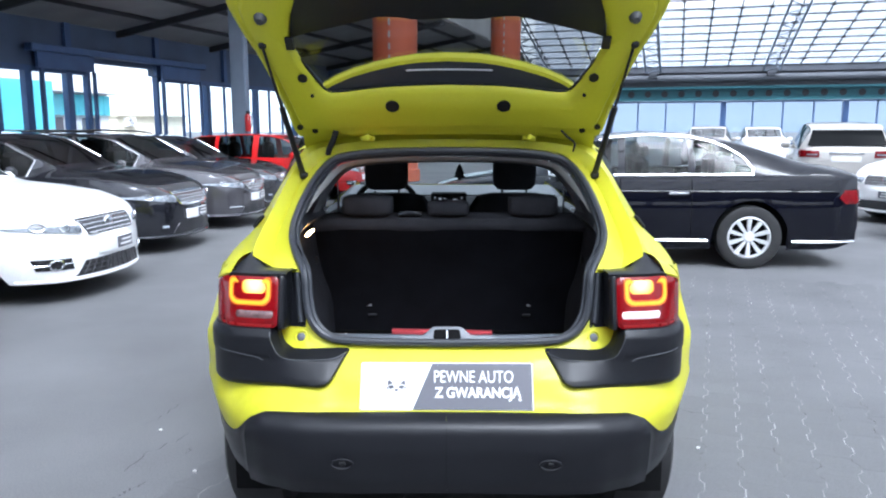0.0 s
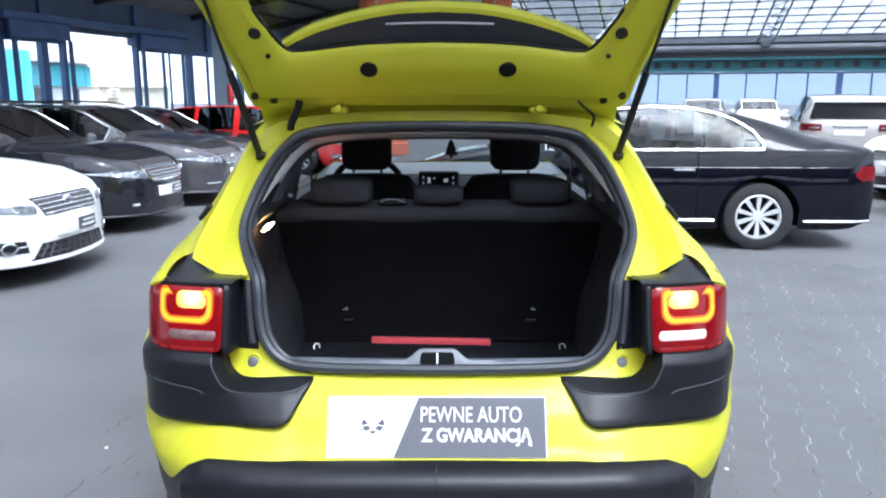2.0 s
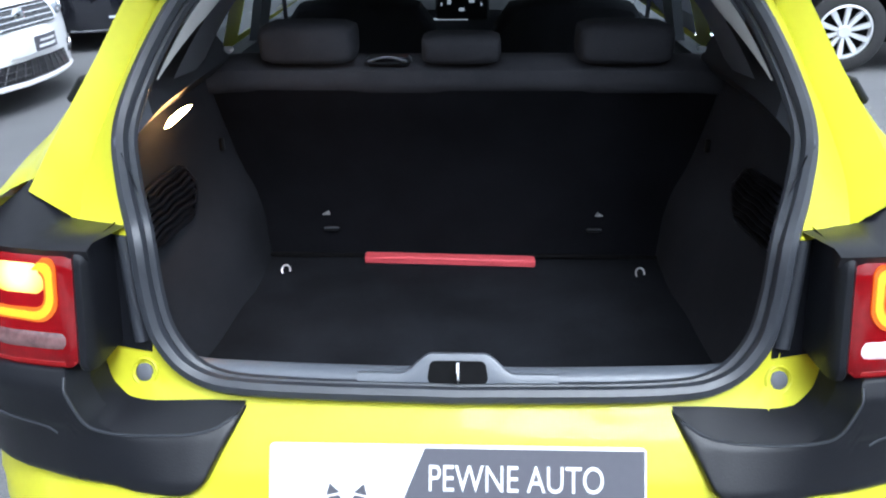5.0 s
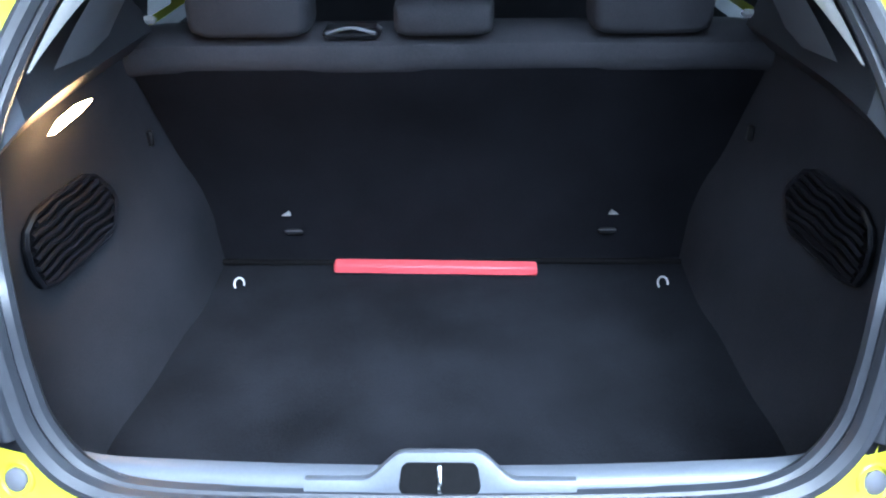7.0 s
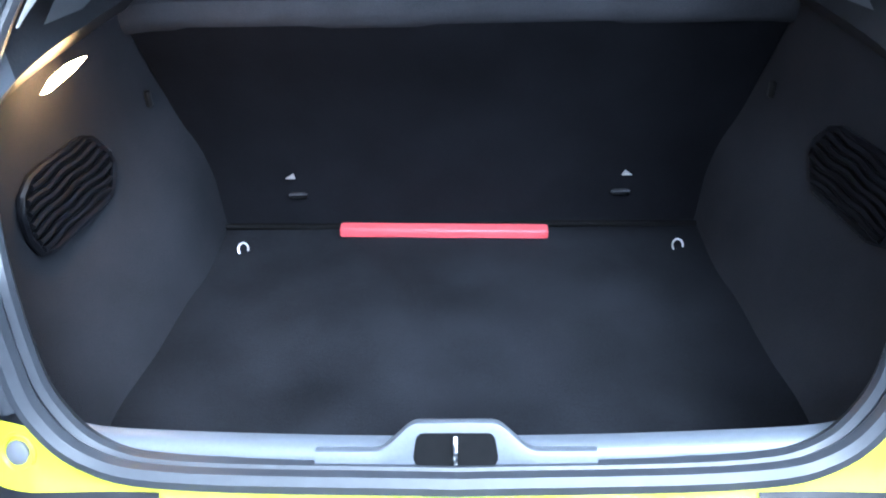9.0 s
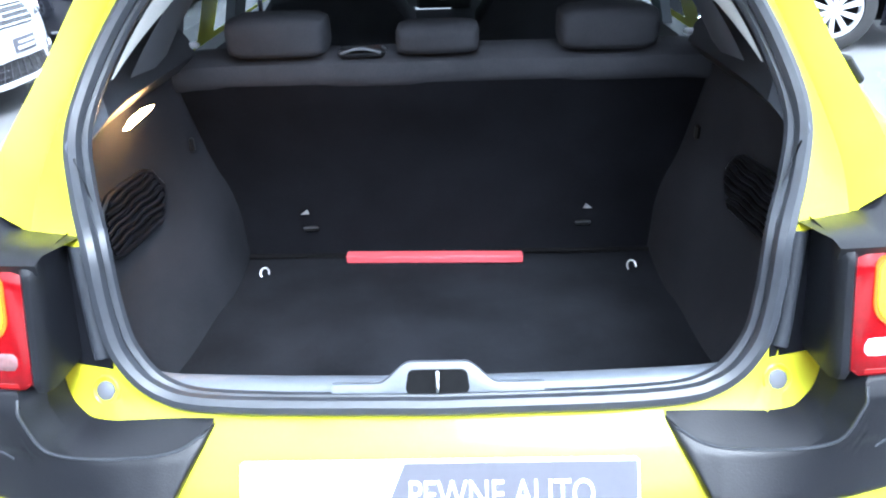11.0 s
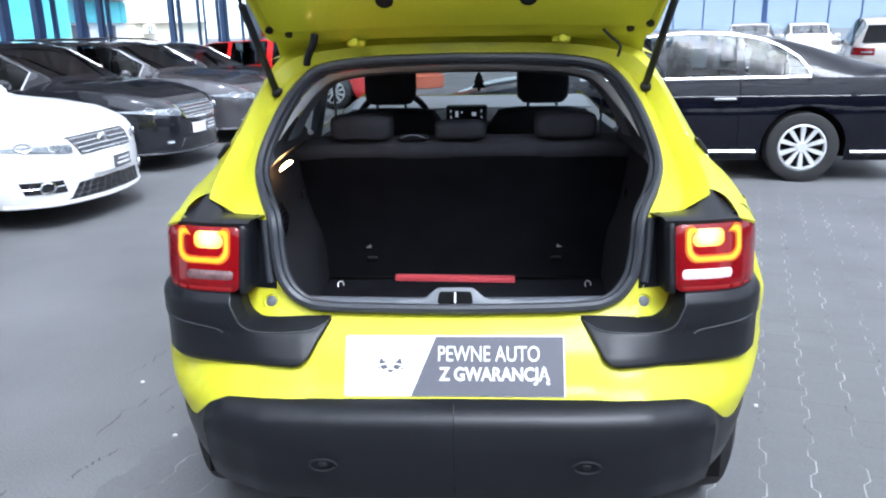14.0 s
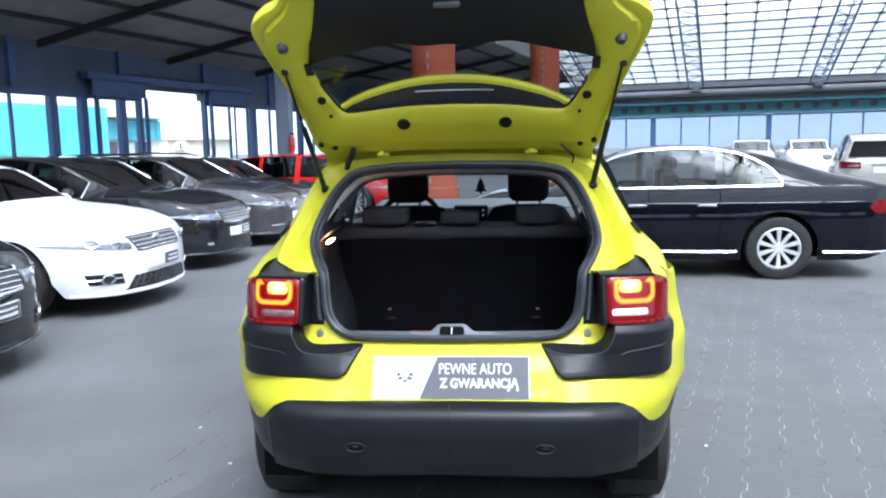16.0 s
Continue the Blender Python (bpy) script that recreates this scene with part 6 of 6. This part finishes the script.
part("high_brake_light", Form(True).tube([lid(u, .276 + .004 * (1 - (u / .15) ** 2), -.0165) for u in np.linspace(-.14, .15, 12)], .0045, 6, flat=.7), ALLOY, gate, "slim high brake light")
part("window_seal", Form(True).tube([lid(u, v, -.012) for u, v in h_line[:34]] , .006, 6), RUBBER, gate)
part("window_seal", Form(True).tube([lid(-u, v, -.012) for u, v in h_line[:34]] , .006, 6), RUBBER, gate)


def disc(u, v, r, w=.021):
    f = Form(True)
    rim = [(r * math.cos(t), r * math.sin(t)) for t in np.linspace(0, 2 * math.pi, 25)[:-1]]
    f.grid([[lid(u + a, v + b, w - .006) for a, b in rim], [lid(u + a, v + b, w) for a, b in rim], [lid(u + a * .5, v + b * .5, w + .001) for a, b in rim], [lid(u + a * .02, v + b * .02, w + .001) for a, b in rim]], closed=True)
    return f


for sx in (-1, 1):
    for u, v, r, w in ((.193, .150, .0245, .021), (.487, .272, .0165, .022), (.465, .197, .0065, .021), (.532, .045, .011, .012), (.482, .022, .011, .004)):
        part("rubber_plug", disc(sx * u, v, r, w), RUBBER, gate, "black rubber plug")
    part("stop_cone", Form(True).lathe([(0, .032), (.012, .03), (.02, .015), (.024, 0)], (0, 0, 0), "z", 20), STOP_DARK, gate, "dark grey lid stop",
         Matrix.Translation(lid(sx * .583, .505, .008)) @ Vector((0, 0, 1)).rotation_difference(OUT).to_matrix().to_4x4())
    part("stop_recess", Form(True).slab([[lid(sx * u, v, .014) for u in (.545, .585, .63)] for v in (.53, .57)], Vector(OUT) * -.006), YELLOW, gate)
    part("trim_tab", Form(True).slab([[lid(sx * u, v, .018) for u in (.495, .522)] for v in (.385, .43)], Vector(OUT) * -.01), RUBBER, gate)
    a, b = Vector((sx * .530, .255, 1.285)), Vector(lid(sx * .600, .400, .012))
    mid = a + (b - a) * .55
    st = part("gas_strut", Form(True).tube([a, mid], .0105, 12), RUBBER, car, "black gas strut")
    part("rod", Form(True).tube([mid, b], .005, 8), RUBBER, st)
    part("ball_socket", Form(True).lathe([(0, -.012), (.012, -.008), (.014, .004), (.009, .014), (0, .016)], tuple(b), "x", 14), RUBBER, st)
    part("ball_socket", Form(True).lathe([(0, -.014), (.014, -.01), (.016, .004), (.01, .016), (0, .018)], tuple(a), "x", 14), RUBBER, st)
    hg = part("hinge", Form(True).box((0, 0, 0), (.05, .05, .02), chamfer=.006), YELLOW, car, m=Matrix.Translation((sx * .294, .285, 1.418)))
    part("hinge_bolt", Form(True).lathe([(0, -.016), (.010, -.014), (.012, 0)], (0, -.026, .004), "y", 12), YELLOW, hg)
# Added strip stops light leaking between tailgate and roof.
part("hinge_gap_cover", Form(True).grid([[lid(u, .004, -.03) for u in np.linspace(-.53, .53, 15)], [(u, .318, 1.462 - .03 * (u / .54) ** 4) for u in np.linspace(-.54, .54, 15)], [(u, .372, 1.430 - .05 * (u / .54) ** 4) for u in np.linspace(-.54, .54, 15)]]), YELLOW, car, "yellow strip added to keep light out of the hinge gap")
part("cable_sleeve", Form(True).tube(smooth_line([lid(-.405, .03, .01), (-.412, .245, 1.42), (-.432, .262, 1.385), (-.44, .27, 1.36)], 12), .011, 8), RUBBER, car, "black cable sleeve")
part("cable", Form(True).tube(smooth_line([lid(.405, .03, .01), (.425, .24, 1.425), (.455, .25, 1.40), (.452, .262, 1.37)], 12), .004, 8), RUBBER, car, "thin black washer hose")


# ---- paving ----
SAND = material("pale joint sand", (0.205, 0.205, 0.205), 0.9, vary=0.9, scale=1.6, fine=9)
PAVER = material("grey concrete paver", (0.113, 0.114, 0.117), 0.75, vary=0.2, scale=1.6, fine=160, bump=0.2, per_object=0.02)
CRACK = material("dark crack", (0.07, 0.07, 0.075), 0.9, vary=0.3)


def wave(y):
    k = (y / .2) % 1
    return .022 * ramp(k, [(0, 0), (.18, 0), (.32, 1), (.68, 1), (.82, 0), (1, 0)])


PX, PY, GAP, SEAM = .158, .2, .0050, .0008
PAVE = Matrix.Translation((1.1, .5, 0)) @ Matrix.Rotation(radians(-18.5), 4, "Z")
X0, Y0, COLS, ROWS = -2.10, -4.0, 36, 43


def paver_outline(col, row):
    x0, y0 = X0 + col * PX, Y0 + row * PY + (PY / 2 if col % 2 else 0)
    steps = [SEAM / 2 + (PY - SEAM) * k for k in (0, .18, .32, .5, .68, .82, 1)]
    right = [(x0 + PX - GAP / 2 + wave(y0 + d), y0 + d) for d in steps]
    left = [(x0 + GAP / 2 + wave(y0 + d), y0 + d) for d in steps]
    return right + left[::-1]


bed = structure("sand_bed", Form().grid([[(X0 + .04, Y0 + .12, .0012), (X0 + COLS * PX - .02, Y0 + .12, .0012)], [(X0 + .04, Y0 + ROWS * PY - .03, .0012), (X0 + COLS * PX - .02, Y0 + ROWS * PY - .03, .0012)]]), SAND, "pale sand in the paving joints", "sand", PAVE)
near_set, rest = [], Form()
rng = random.Random(4)
for col in range(COLS):
    for row in range(ROWS):
        x, y = X0 + col * PX, Y0 + row * PY
        lift = .0016 + rng.uniform(-.00015, .00015)
        if -1.4 < y < 1.0 and -.65 < x < 1.8:
            near_set.append((col, row, x, y, lift))
        else:
            rest.prism([(a, b, 0) for a, b in paver_outline(col, row)], (0, 0, lift))
others = tagged(part("pavers", rest, PAVER, m=PAVE), "grey interlocking concrete pavers", "paving", kind="stuff")
shared = {}
for col, row, x, y, lift in near_set:
    odd = col % 2
    if odd not in shared:
        y0 = PY / 2 if odd else 0
        pts = [(a - (X0 + odd * PX), b - Y0, 0) for a, b in paver_outline(odd, 0)]
        shared[odd] = mesh_of("paver", [(a, b, 0) for a, b, _ in pts] + [(a, b, .0016) for a, b, _ in pts], [tuple(range(len(pts), 2 * len(pts)))] + [(i, (i + 1) % len(pts), len(pts) + (i + 1) % len(pts), len(pts) + i) for i in range(len(pts))])
        shared[odd].materials.append(PAVER)
    p = new("paver", shared[odd])
    p.parent = ground
    p.matrix_basis = PAVE @ Matrix.Translation((x, y, lift - .0016))


def crack(points, width):
    rng2 = random.Random(len(points) * 7 + int(abs(points[0][0]) * 100))
    line = [points[0]]
    for a, b in zip(points, points[1:]):
        for k in range(1, 7):
            line.append((a[0] + (b[0] - a[0]) * k / 6 + rng2.uniform(-.012, .012), a[1] + (b[1] - a[1]) * k / 6 + rng2.uniform(-.012, .012)))
    rows, width = [], width * .7
    for i, (x, y) in enumerate(line):
        w = width * rng2.uniform(.25, 1) * (0.2 if i in (0, len(line) - 1) else 1)
        rows.append([(x - w, y - w * .4, .002), (x + w, y + w * .4, .002)])
    tagged(structure("crack", Form().grid(rows), CRACK, "jagged dark crack in the asphalt", "crack"), group="cracks")

for line, w in (([(-1.35, .22), (-1.33, .27), (-1.30, .36), (-1.27, .43)], .008), ([(-1.39, .52), (-1.38, .70), (-1.30, .83), (-1.25, .96)], .007),
                ([(-1.52, 1.05), (-1.47, 1.17), (-1.45, 1.34)], .007), ([(-1.60, .09), (-1.55, .11), (-1.51, .16)], .008),
                ([(-1.39, .13), (-1.27, .10)], .006), ([(-1.20, .71), (-1.18, .78)], .008), ([(1.10, 1.31), (1.18, 1.29), (1.33, 1.22)], .012)):
    crack(line, w)
PEBBLE = material("pale grit", (0.6, 0.6, 0.58), 0.8)
for x, y in ((-1.09, .53), (-1.41, .98), (1.14, .80)):
    tagged(part("pebble", Form(True).lathe([(0, 0), (.009, .002), (.008, .007), (0, .010)], (x, y, 0), "z", 7), PEBBLE), "small pale stone chip on the ground", "stone", "stone chips")
